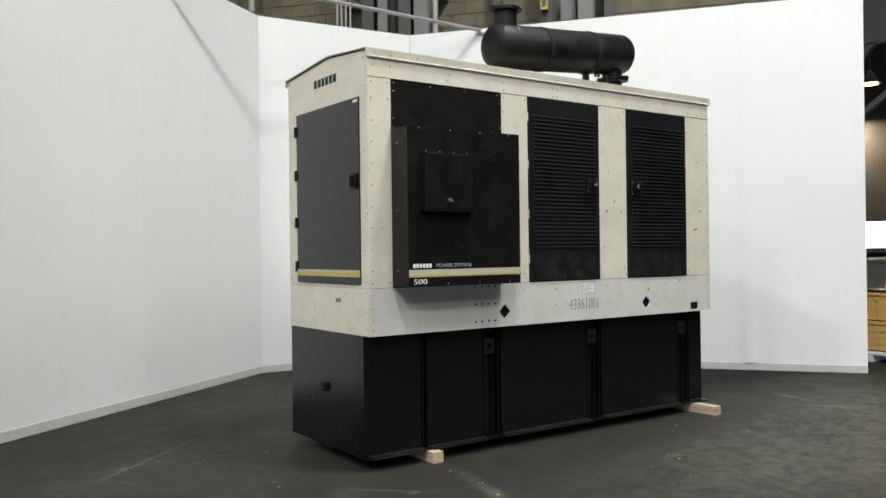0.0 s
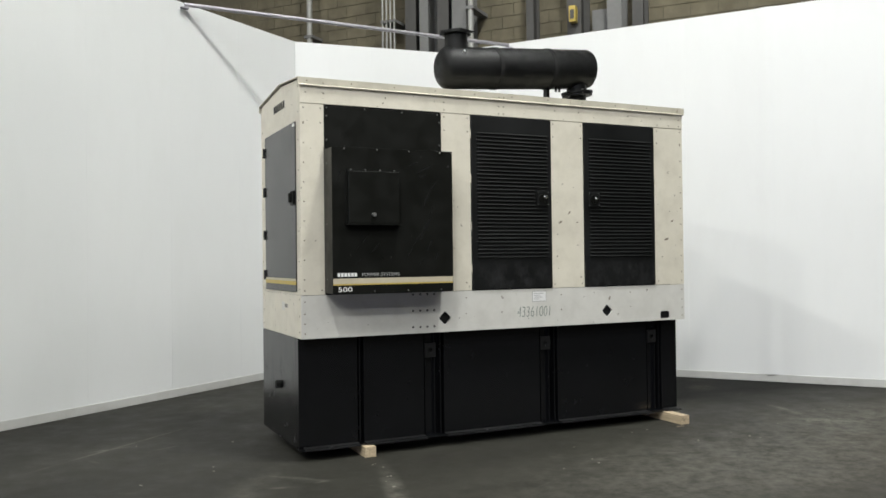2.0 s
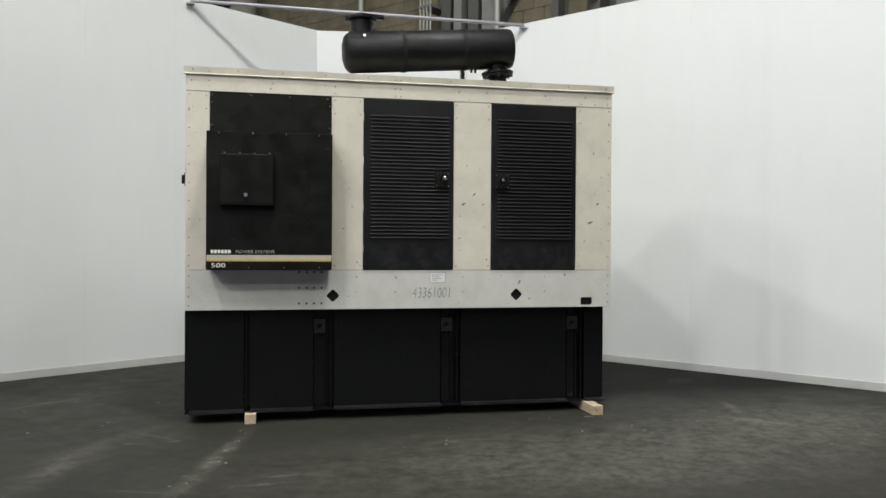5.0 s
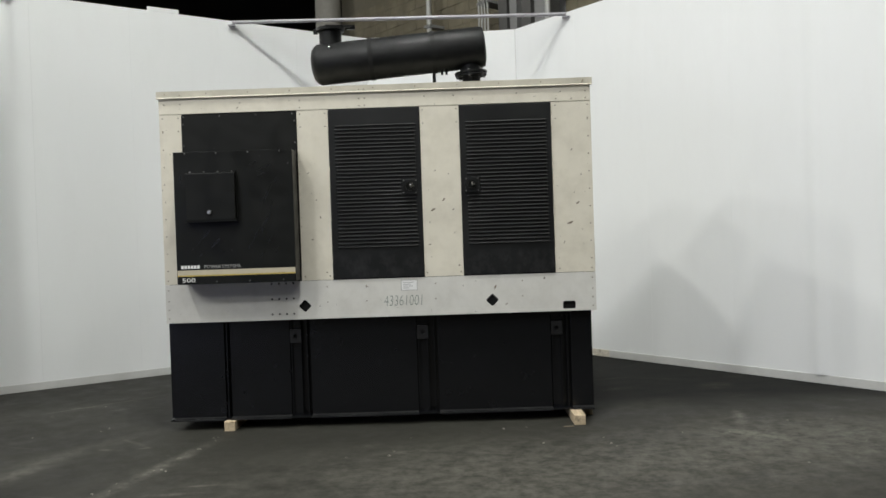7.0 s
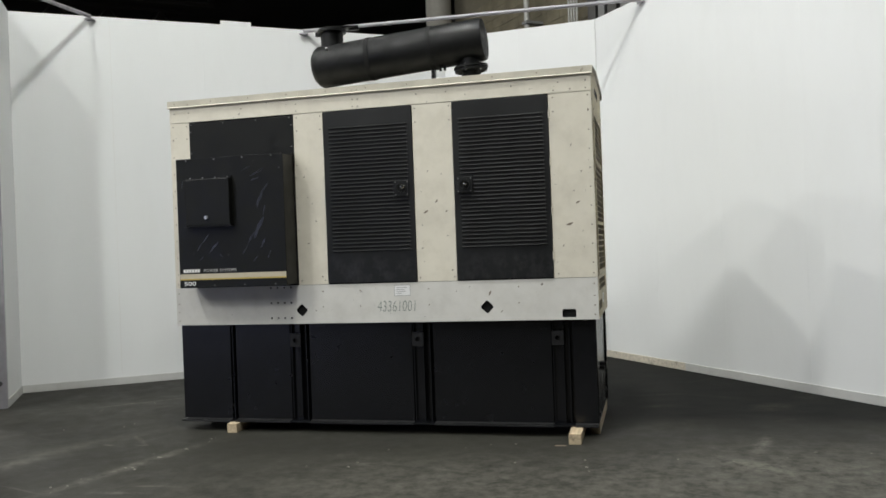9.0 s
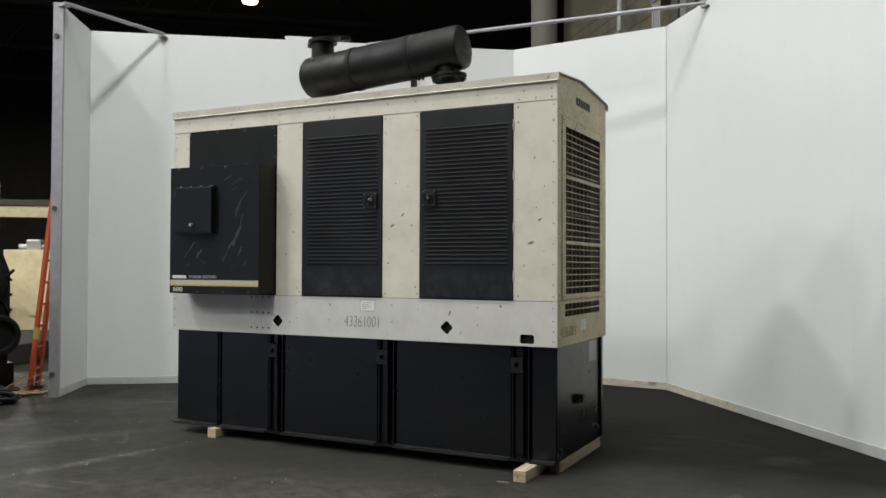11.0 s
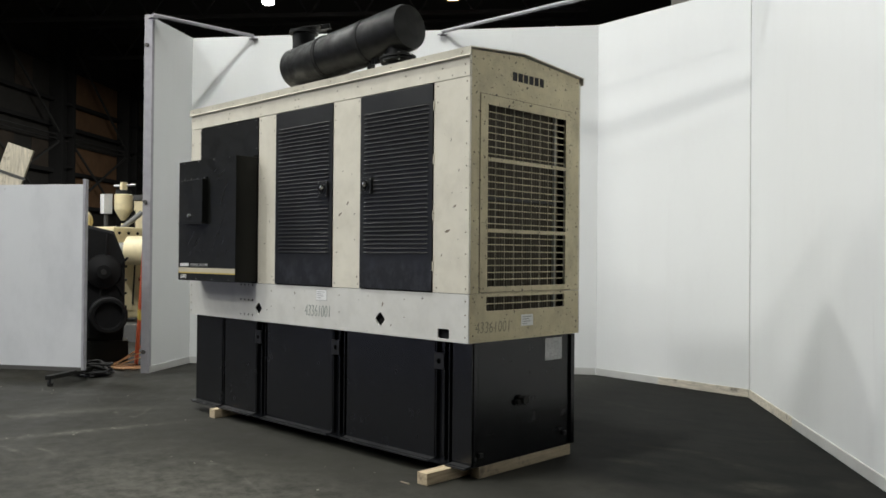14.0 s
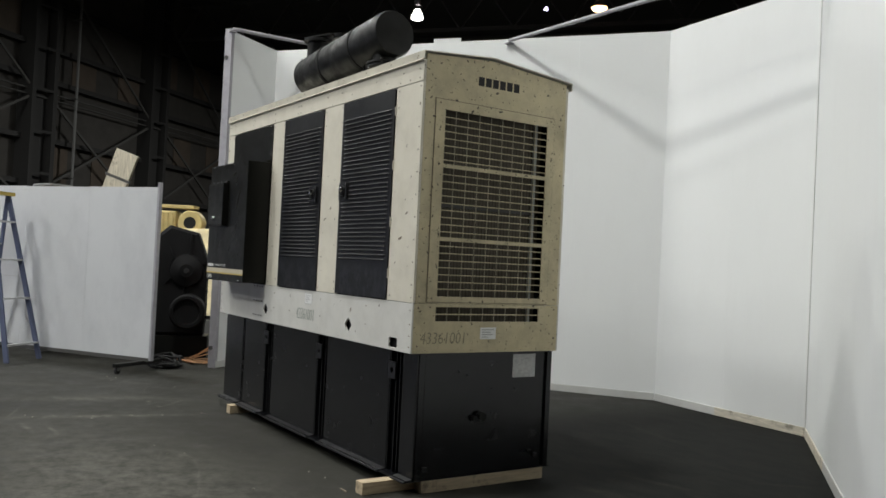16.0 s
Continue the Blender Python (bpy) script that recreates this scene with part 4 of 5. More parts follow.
# brand blocks on both gables, stock number and label on the right end
for end, xf, s in ((end_r, L_, 1), (end_l, 0.0, -1)):
    for k in range(6):
        y = 0.478 + 0.066 * k
        part("brand_block", box(bmesh.new(), min(xf, xf + s * 0.0014), max(xf, xf + s * 0.0014), y, y + 0.052, 2.934, 3.0), LOGO_INK, end, "dark block of the brand mark")
lettering("stock_number", "43361001", (L_ + 0.0008, 0.075, 1.035), 0.385, 0.082, "end", MARKER_FAINT, skirt_r, shear=0.1, thin=0.012, label="hand-written dark stock number")
tag = part("paper_label", boxes((L_, L_ + 0.0012, 0.600, 0.745, 1.065, 1.152)), PAPER, skirt_r)
bm = bmesh.new()
for k, w in enumerate((0.11, 0.08, 0.10, 0.06)):
    box(bm, L_ + 0.0012, L_ + 0.0018, 0.615, 0.615 + w, 1.132 - 0.018 * k, 1.138 - 0.018 * k)
part("print_lines", bm, GREY_INK, tag)

# door in the left end, with a striped foot
dl = part("end_door", boxes((-0.008, 0.014, 0.119, 1.191, 1.349, 2.761), bevel=0.003), END_BLACK, enc, "plain black end door with a gold stripe")
part("tan_stripe", boxes((-0.0094, -0.008, 0.122, 1.188, 1.437, 1.458)), TAN_STRIPE, dl)
part("gold_stripe", boxes((-0.0094, -0.008, 0.122, 1.188, 1.405, 1.4365)), BRASSY, dl)
part("latch_plate", boxes((-0.022, -0.008, 0.15, 0.24, 2.07, 2.19), bevel=0.004), BLACK, dl)
part("latch_handle", boxes((-0.05, -0.022, 0.185, 0.205, 2.09, 2.17), bevel=0.004), BLACK, dl)
for z in (1.48, 1.85, 2.25, 2.62):
    part("hinge", rod(bmesh.new(), (-0.012, 1.20, z - 0.045), (-0.012, 1.20, z + 0.045), 0.014, 8), BLACK, dl)
part("sticker", boxes((-0.0095, -0.008, 0.135, 0.20, 2.725, 2.745)), WHITE_INK, dl)
plate = part("nameplate", boxes((-0.003, 0.0, 0.53, 0.62, 1.180, 1.252)), CREAM_SKIRT, skirt_l, "pale worn nameplate")
part("scribble", boxes((-0.001, 0.0, 0.44, 0.525, 1.205, 1.236)), DUCTGREY, plate)

# fasteners over the cream sheet
pts = []
for x0, x1 in ((0.03, 0.175), (1.30, 1.53), (2.43, 2.74), (3.65, 3.945)):
    for z in (1.36, 2.74, 2.86):
        pts += [(x0, 0.0, z), (x1, 0.0, z)]
pts += [(x, -0.003, 2.985) for x in (0.05, 0.2, 0.75, 1.30, 1.85, 1.90, 2.45, 2.72, 3.3, 3.7, 3.93)]
pts += [(x, -0.003, 2.92) for x in (1.30, 1.85, 1.90, 3.66, 3.8, 3.93)]
pts += [(x, 0.0, z) for x in (0.03, 3.945) for z in (1.01, 1.09, 1.17, 1.27)]
pts += [(x, 0.0, z) for x in (1.86, 2.50, 3.30, 1.50) for z in (1.12, 1.26)]
pts += [(3.945, 0.0, 1.45 + 0.16 * k) for k in range(9)] + [(0.03, 0.0, 1.45 + 0.16 * k) for k in range(9)]
part("rivets", studs(pts, 0.0068, 0.004, "front"), RIVET, enc)["kind"] = "stuff"
pts = [(L_, y, z) for y in (0.05, 1.31) for z in (1.02, 1.29, 1.37, 1.85, 2.35, 2.83, 3.04)] + [(L_ + 0.0065, y, z) for y in (0.15, 1.19) for z in (1.36, 2.76)]
part("rivets", studs(pts, 0.0075, 0.004, "right"), RUST, enc)["kind"] = "stuff"
pts = [(0.0, y, z) for y in (0.05, 1.31) for z in (1.02, 1.15, 1.29, 1.37, 1.6, 1.85, 2.1, 2.35, 2.6, 2.83, 3.04)]
part("rivets", studs(pts, 0.0068, 0.004, "left"), RIVET, enc)["kind"] = "stuff"
pts = [(0.06 + 0.385 * k, -0.014, 3.078) for k in range(11)] + [(x, -0.014, 3.066) for x in (1.85, 1.9, 0.2, 3.9)]
part("rivets", studs(pts, 0.0068, 0.004, "front"), RIVET, roof)["kind"] = "stuff"
bolt = fasteners("skirt_bolt", [(0.985 + 0.067 * k, 0.0, 1.022 + 0.141 * r) for k in range(4) for r in range(3)], 0.0105, 0.006, "front", HALLSTEEL, skirt)
# scraped spots where the enamel has come away
random.seed(7)
bm = bmesh.new()
for x, z, w, a in ((2.50, 1.94, 0.062, 0.5), (2.60, 2.03, 0.05, 0.9), (3.76, 1.78, 0.062, 0.3), (3.83, 1.96, 0.05, 0.5), (3.70, 1.60, 0.03, 1.2), (3.87, 2.22, 0.03, 1.3), (2.53, 2.30, 0.025, 0.8), (2.46, 1.62, 0.03, 0.2), (3.05, 1.21, 0.05, 1.2), (3.15, 1.05, 0.03, 0.6), (1.38, 1.7, 0.03, 0.3), (3.79, 2.45, 0.03, 1.2)):
    o = [(x + w * 0.5 * math.cos(t) * random.uniform(0.6, 1.1), z + w * 0.16 * math.sin(t) * random.uniform(0.6, 1.2)) for t in [k * math.pi / 6 for k in range(12)]]
    c, s = math.cos(a), math.sin(a)
    vs = [bm.verts.new((x + (p - x) * c - (q - z) * s, -0.0006, z + (p - x) * s + (q - z) * c)) for p, q in o]
    bm.faces.new(vs)
part("paint_scrapes", bm, RUST, enc)["kind"] = "stuff"

# ---------------------------------------------------------------- muffler on the roof
MP, MQ = Vector((1.385, 0.285, 3.357)), Vector((3.045, 0.29, 3.485))
md = (MQ - MP).normalized()
ML = (MQ - MP).length
muf = thing("exhaust_muffler", (2.2, 0.275, 3.12), "long matt black cylindrical exhaust muffler on the roof", "muffler")
R = 0.193
part("drum", lathe(bmesh.new(), MP, md, [(0.0, 0.02), (0.004, 0.09), (0.02, 0.145), (0.045, 0.174), (0.075, R), (ML - 0.05, R), (ML - 0.018, R - 0.012), (ML - 0.004, 0.12), (ML, 0.02)], 48), SOOT, muf, smooth=True)
for a in (0.345, 0.70):
    part("strap", lathe(bmesh.new(), MP + md * (ML * a - 0.02), md, [(0, R - 0.002), (0.0, R + 0.006), (0.04, R + 0.006), (0.04, R - 0.002)], 48), DARK, muf, smooth=True)
    c = MP + md * (ML * a)
    if a > 0.5:
        part("strap_foot", boxes((c.x - 0.016, c.x + 0.016, c.y - 0.03, c.y + 0.03, 3.125, c.z - R + 0.01)), BLACK, muf)
st = Vector((1.57, 0.285, 3.5))
part("outlet_pipe", lathe(bmesh.new(), st, (0, 0, 1), [(0, 0.105), (0.175, 0.105), (0.18, 0.135), (0.205, 0.135), (0.205, 0.095)], 32), SOOT, muf, smooth=True)
flap = Matrix.Translation((st.x + 0.02, st.y + 0.02, st.z + 0.222)) @ Euler((radians(2), radians(-6), radians(35))).to_matrix().to_4x4()
bm = box(bmesh.new(), -0.13, 0.16, -0.11, 0.11, -0.006, 0.006, 0.004, turn=flap)
box(bm, 0.14, 0.23, -0.03, 0.03, -0.02, 0.022, 0.004, turn=flap)
part("rain_cap", bm, SOOT, muf)
part("clamp_bolt", boxes((st.x - 0.16, st.x - 0.12, st.y - 0.02, st.y + 0.02, st.z + 0.16, st.z + 0.20)), SOOT, muf)
inl = Vector((2.90, 0.28, 3.115))
part("inlet_pipe", rod(bmesh.new(), inl, inl + Vector((0.0, 0, 0.2)), 0.085, 24), SOOT, muf, smooth=True)
up_ = Vector((-md.z, 0, md.x)).normalized()
fl = inl + Vector((0.0, 0, 0.088))
bm = lathe(bmesh.new(), fl, up_, [(0, 0.10), (0, 0.148), (0.016, 0.148), (0.017, 0.12), (0.024, 0.12), (0.025, 0.155), (0.042, 0.155), (0.044, 0.10)], 28)
part("inlet_flange", bm, SOOT, muf, smooth=True)
part("inlet_neck", rod(bmesh.new(), fl + up_ * 0.0445, fl + up_ * 0.11, 0.098, 24), SOOT, muf, smooth=True)
for k in range(6):
    a = radians(20 + 60 * k)
    c = fl + md * (0.134 * math.cos(a)) + Vector((0, 0.134 * math.sin(a), 0)) - up_ * 0.012
    part("flange_bolt", rod(bmesh.new(), c, c + up_ * 0.066, 0.009, 8), ZINC, muf)
for x in (2.625, 2.665):
    part("drain_stub", rod(bmesh.new(), (x, 0.24, 3.222), (x, 0.24, 3.29), 0.012, 10), SOOT, muf)
c = MP + md * 0.19 + Vector((0, -0.152, 0.117))
part("bright_plug", rod(bmesh.new(), c, c + Vector((0, -0.016, 0.011)), 0.011, 10), STEEL, muf, "small bright plug")

# ---------------------------------------------------------------- fuel tank under the enclosure
tank = thing("fuel_tank", (1.98, 0.68, 0.05), "long black steel base fuel tank on timber blocks", "fuel tank")
part("tank_body", boxes((-0.008, 3.935, 0.158, 1.33, 0.0650, 0.9675), bevel=0.004), TANK_BLACK, tank)
part("foot_flange", boxes((-0.006, 3.935, 0.030, 1.36, 0.0500, 0.0645)), TANK_BLACK, tank)
for x0, x1 in ((-0.008, 0.503), (0.560, 1.118), (1.312, 2.305), (2.502, 3.555), (3.742, 3.935)):
    p = part("side_plate", boxes((x0, x1, 0.088, 0.1575, 0.0725, 0.9675), bevel=0.003), TANK_BLACK, tank)
    bm = bmesh.new()
    sec = [(0.0885, 0.0720), (0.014, 0.060), (0.014, 0.0495), (0.0295, 0.0495), (0.0885, 0.0648)]
    ends = [[bm.verts.new((x, y, z)) for y, z in sec] for x in (max(x0, 0.03), x1)]
    for k in range(5):
        bm.faces.new((ends[0][k], ends[0][(k + 1) % 5], ends[1][(k + 1) % 5], ends[1][k]))
    bm.faces.new(ends[0])
    bm.faces.new(list(reversed(ends[1])))
    part("foot_lip", bm, LIP, p, "scuffed grey lower lip")
part("stiffener", boxes((0.518, 0.530, 0.092, 0.1575, 0.0650, 0.962)), TANK_BLACK, tank)
for a, c in ((1.118, 1.312), (2.305, 2.502), (3.555, 3.742)):
    s = part("stiffener", boxes((a + 0.010, a + 0.020, 0.088, 0.1575, 0.0650, 0.962), (a + 0.0205, a + 0.095, 0.118, 0.1280, 0.0650, 0.962), (a + 0.0955, a + 0.105, 0.088, 0.1575, 0.0650, 0.962)), TANK_BLACK, tank)
    part("stiffener", boxes((c - 0.040, c - 0.030, 0.088, 0.1575, 0.0650, 0.962)), TANK_BLACK, tank)
    hole = rounded(a + 0.056, 0.805, 0.045, 0.045, 0.022)
    part("lifting_lug", sheet(rect(a + 0.006, a + 0.108, 0.745, 0.868), [hole], "y", 0.072, 0.0155), LIP, s)
    # near-black plate painted as the shade inside the lug hole
    part("lug_hole_dark", boxes((a + 0.0205, a + 0.095, 0.100, 0.112, 0.76, 0.85)), DARK, s)
part("corner_angle", boxes((3.9355, 3.955, 1.285, 1.33, 0.0650, 0.962)), TANK_BLACK, tank)
part("corner_angle", boxes((3.9355, 3.942, 0.105, 0.135, 0.0650, 0.962)), TANK_BLACK, tank)
part("pipe_plug", rod(bmesh.new(), (3.935, 0.655, 0.49), (3.985, 0.655, 0.49), 0.035, 6), BLACK, tank)
part("pipe_plug", rod(bmesh.new(), (3.935, 0.60, 0.475), (3.97, 0.60, 0.475), 0.024, 6), BLACK, tank)
part("pipe_plug", rod(bmesh.new(), (-0.008, 0.705, 0.516), (-0.045, 0.705, 0.516), 0.035, 6), BLACK, tank)
lab = part("data_label", boxes((3.9355, 3.937, 0.955, 1.178, 0.765, 0.944)), FOIL, tank, "worn silver-white data label")
random.seed(3)
bm = bmesh.new()
for k in range(9):
    y, z = random.uniform(0.97, 1.13), random.uniform(0.78, 0.92)
    box(bm, 3.937, 3.9377, y, y + random.uniform(0.012, 0.04), z, z + random.uniform(0.004, 0.014))
part("worn_print", bm, GREY_INK, lab)["kind"] = "stuff"
for row in ((3.9355, 3.948, 1.13, 1.175, 0.185, 0.20), (3.9355, 3.952, 1.19, 1.225, 0.14, 0.17), (3.9355, 3.952, 0.165, 0.205, 0.115, 0.15)):
    part("ground_tab", boxes(row), LIP, tank)


# timber under the tank
def block(x0, x1, y0, y1, turn, label, skin=TIMBER):
    at = ((x0 + x1) / 2, (y0 + y1) / 2, FZ)
    m = Matrix.Translation(at) @ Matrix.Rotation(radians(turn), 4, "Z") @ Matrix.Translation(-Vector(at))
    bm = box(bmesh.new(), x0, x1, y0, y1, FZ, 0.0498, 0.004, turn=m)
    tagged(part("timber_block", bm, skin, at=at), label, "timber block", "blocks under the tank")


block(0.515, 0.612, -0.055, 1.30, 0, "pale rough-sawn timber block jutting from under the tank")
block(3.707, 3.808, -0.235, 1.25, 0, "pale rough-sawn timber block jutting out beside a chip")
block(3.850, 3.940, 0.17, 1.30, 0, "stained timber bearer along the tank end", STAINED)
bm = box(bmesh.new(), 3.60, 3.69, -0.30, -0.288, FZ, FZ + 0.008, 0.002)
tagged(part("wood_chip", bm, RUST, at=(3.64, -0.29, FZ)), "thin wood splinter on the floor", "wood chip")


# ---------------------------------------------------------------- mobile partition on castors
PX, PY = Vector((-2.70, 0.0, 0)), Vector((-0.835, -0.55, 0)).normalized()
PN = Vector((-PY.y, PY.x, 0))
mp = Matrix.Translation(PX) @ Matrix((PY, PN, Vector((0, 0, 1)))).transposed().to_4x4()
par = thing("mobile_partition", mp @ Vector((1.8, 0, FZ)), "scuffed white board partition on a steel frame with castors", "partition")
for k in range(3):
    part("board", box(bmesh.new(), 0.012 + 1.2195 * k, 0.012 + 1.2195 * k + 1.217, -0.02, 0.02, 0.135, 2.475 - 0.004 * (k % 2), turn=mp), WHITE2, par)
for x in (0.0, 3.67):
    part("post", box(bmesh.new(), x - 0.025, x + 0.011, -0.03, 0.03, 0.10, 2.54, turn=mp), GALV, par)
part("bottom_rail", box(bmesh.new(), 0.012, 3.66, -0.03, 0.03, 0.085, 0.134, turn=mp), HALLSTEEL, par)
for x in (0.10, 3.5):
    bm = box(bmesh.new(), x - 0.035, x + 0.035, -0.55, 0.55, 0.050, 0.10, 0.004, turn=mp)
    part("foot_beam", bm, BLACK, par)
    for y in (-0.5, 0.5):
        c = mp @ Vector((x, y, FZ + 0.04))
        wheel = part("castor", rod(bmesh.new(), c - PY * 0.018, c + PY * 0.018, 0.04, 16), RUBBER, par)
        mw = Matrix.Translation(c) @ Matrix((PY, PN, Vector((0, 0, 1)))).transposed().to_4x4()
        fork = box(bmesh.new(), -0.026, -0.019, -0.02, 0.02, 0.0, 0.046, turn=mw)
        part("castor_fork", box(fork, 0.019, 0.026, -0.02, 0.02, 0.0, 0.046, turn=mw), ZINC, wheel)
fasteners("bolt_head", [mp @ Vector((x, 0.02, 2.42)) for x in (0.08, 0.55, 1.15, 1.3, 1.9, 2.5)], 0.012, 0.006, "right", STEEL, par)

# cables and a dolly lying by the partition foot
cab = thing("cable_heap", (-3.15, 0.32, FZ), "heap of black cable on the floor", "cable")
random.seed(11)
cu = bpy.data.curves.new("cable_run", "CURVE")
cu.dimensions, cu.bevel_depth, cu.bevel_resolution = "3D", 0.017, 2
sp = cu.splines.new("NURBS")
sp.points.add(119)
for k, p in enumerate(sp.points):
    a = k * 0.75
    p.co = (-3.15 + 0.40 * math.cos(a) * random.uniform(0.25, 1.1), 0.32 + 0.27 * math.sin(a) * random.uniform(0.25, 1.1), FZ + 0.018 + 0.0014 * k * random.uniform(0.1, 1.2), 1)
tmp = bpy.data.objects.new("cable_run", cu)
scene.collection.objects.link(tmp)
data = bpy.data.meshes.new_from_object(tmp.evaluated_get(bpy.context.evaluated_depsgraph_get()))
bpy.data.objects.remove(tmp)
bm = bmesh.new()
bm.from_mesh(data)
part("cable_run", bm, RUBBER, cab, smooth=True)

hose = thing("strap_scraps", (-3.4, 0.85, FZ), "pale tan straps and wood scraps on the floor", "scraps")
for p, q in (((-3.85, 0.62), (-3.42, 0.80)), ((-3.46, 0.74), (-3.12, 0.96)), ((-3.62, 0.80), (-3.30, 1.04)), ((-3.75, 0.70), (-3.20, 0.78)), ((-3.30, 0.92), (-3.16, 1.16)), ((-3.95, 0.86), (-3.55, 1.10)), ((-3.70, 0.92), (-3.28, 0.98))):
    part("strap", beam(bmesh.new(), (*p, FZ + 0.012), (*q, FZ + 0.035), 0.06, 0.014), CABLE, hose)

for p, q in (((-3.80, 0.86, FZ + 0.03), (-3.36, 1.14, 0.20)), ((-3.60, 0.80, FZ + 0.03), (-3.22, 1.04, 0.14)), ((-3.88, 0.98, FZ + 0.03), (-3.52, 1.20, 0.26))):
    part("strap", beam(bmesh.new(), p, q, 0.05, 0.012), CABLE, hose)

# board leaning behind the partition
bd = thing("leaning_board", (-5.9, 0.1, FZ), "pale pine board with a dark strap leaning behind the partition", "board")
top, foot = Vector((-5.71, 0.24, 3.24)), Vector((-6.43, -0.60, FZ))
bm = beam(bmesh.new(), foot, top, 0.40, 0.06, up=(0.8, -0.6, 0.2))
part("plank", bm, BOARD, bd)
mid = foot.lerp(top, 0.86)
part("strap", beam(bmesh.new(), mid, foot.lerp(top, 0.873), 0.46, 0.075, up=(0.8, -0.6, 0.2)), HALLSTEEL, bd)


# flat grey sheet above the partition; the tall body under it is added
tall = thing("grey_sheet_stand", (-5.48, -0.92, FZ), "pale grey sheet above the partition, on an added tall body", "cabinet")
mtc = Matrix.Translation((-5.48, -0.92, 0)) @ Matrix.Rotation(radians(20), 4, "Z")
part("body", box(bmesh.new(), -0.24, 0.24, -0.17, 0.17, FZ, 2.54, 0.008, turn=mtc), GREYSTEEL, tall)
part("lid", box(bmesh.new(), -0.26, 0.26, -0.19, 0.19, 2.541, 2.575, 0.006, turn=mtc), CONDUIT, tall)
part("door", box(bmesh.new(), 0.2405, 0.252, -0.155, 0.155, 0.05, 2.48, 0.003, turn=mtc), GREYSTEEL, tall)


# ---------------------------------------------------------------- stepladder
lad = thing("step_ladder", (-4.1, -1.35, FZ), "blue-grey fibreglass stepladder with aluminium steps", "ladder")
lf = [Vector((-3.85, -1.62, FZ)), Vector((-4.30, -1.15, FZ))]
lr = [Vector((-4.75, -2.10, FZ)), Vector((-5.05, -1.75, FZ))]
cap = [Vector((-4.42, -1.88, 2.32)), Vector((-4.62, -1.64, 2.32))]
for a, b in zip(lf, cap):
    part("front_rail", beam(bmesh.new(), a, b, 0.03, 0.07, up=(1, 1, 0.1)), LADDER_BLUE, lad)
for a, b in zip(lr, cap):
    part("rear_rail", beam(bmesh.new(), a, b, 0.03, 0.05, up=(1, 1, 0.1)), LADDER_BLUE, lad)
for k in (0.10, 0.37, 0.60, 0.83):
    a, b = lf[0].lerp(cap[0], k), lf[1].lerp(cap[1], k)
    part("step", beam(bmesh.new(), a, b, 0.08, 0.025), ALU, lad)
for k in (1, 3, 5):
    a, b = lr[0].lerp(cap[0], k / 7.2), lr[1].lerp(cap[1], k / 7.2)
    part("rear_bar", beam(bmesh.new(), a, b, 0.03, 0.02), ALU, lad)
part("top_cap", beam(bmesh.new(), cap[0] + (cap[0] - cap[1]) * 0.2, cap[1] + (cap[1] - cap[0]) * 0.2, 0.14, 0.05), YELLOW, lad)
for a, b in zip([lf[0].lerp(cap[0], .5), lf[1].lerp(cap[1], .5)], [lr[0].lerp(cap[0], .5), lr[1].lerp(cap[1], .5)]):
    part("spreader", beam(bmesh.new(), a, b, 0.02, 0.01), ALU, lad)


# ---------------------------------------------------------------- orange ladder leaning behind the booth end
ol = thing("extension_ladder", (-3.9, 1.6, FZ), "orange fibreglass ladder leaning behind the booth wall", "ladder")
a0, b0 = Vector((-3.60, 1.13, FZ)), Vector((-3.75, 1.36, FZ))
a1, b1 = Vector((-3.04, 1.01, 2.5)), Vector((-3.19, 1.24, 2.5))
rail = part("rail", beam(bmesh.new(), a0, a1, 0.035, 0.085), ORANGE, ol)
part("warning_label", beam(bmesh.new(), a0.lerp(a1, 0.27), a0.lerp(a1, 0.33), 0.037, 0.087), YELLOW, rail)
part("rail", beam(bmesh.new(), b0, b1, 0.035, 0.085), ORANGE, ol)
for k in range(1, 9):
    part("rung", rod(bmesh.new(), a0.lerp(a1, k / 9), b0.lerp(b1, k / 9), 0.018, 8), ORANGE, ol)
for e in (a0, b0):
    part("ladder_foot", box(bmesh.new(), e.x - 0.05, e.x + 0.05, e.y - 0.05, e.y + 0.05, FZ, FZ + 0.03, 0.006), RUBBER, ol)


# ---------------------------------------------------------------- machines behind the partition
alt = thing("alternator_unit", (-4.2, 0.86, FZ), "black eight-sided alternator end with a blower drum", "alternator")
an = Vector((0.93, -0.36, 0)).normalized()      # towards the open floor
a_s = Vector((0.36, 0.93, 0)).normalized()
ma = Matrix.Translation((-4.12, 0.86, 0)) @ Matrix((a_s, an, Vector((0, 0, 1)))).transposed().to_4x4()
shape = [(-0.62, 0.30), (0.28, 0.30), (0.30, 0.55), (0.30, 1.50), (0.14, 1.92), (-0.28, 2.02), (-0.62, 1.72)]
bm = bmesh.new()
rings = []
for y, k in ((0.0, 0.94), (0.03, 1.0), (-0.0, 1.0), (-0.55, 1.0)):
    rings.append([bm.verts.new(ma @ Vector((x * k, (0.03 - y) * 0 + {0.0: 0.0, 0.03: -0.03, -0.55: -0.55}[y if y else 0.0] if k == 1.0 else 0.0, 1.2 + (z - 1.2) * k))) for x, z in shape])
for A, B in zip(rings[:1] + rings[1:2], rings[1:2] + rings[3:]):
    for k in range(len(shape)):
        k2 = (k + 1) % len(shape)
        bm.faces.new((A[k], A[k2], B[k2], B[k]))
bm.faces.new(rings[0])
bm.faces.new(list(reversed(rings[3])))
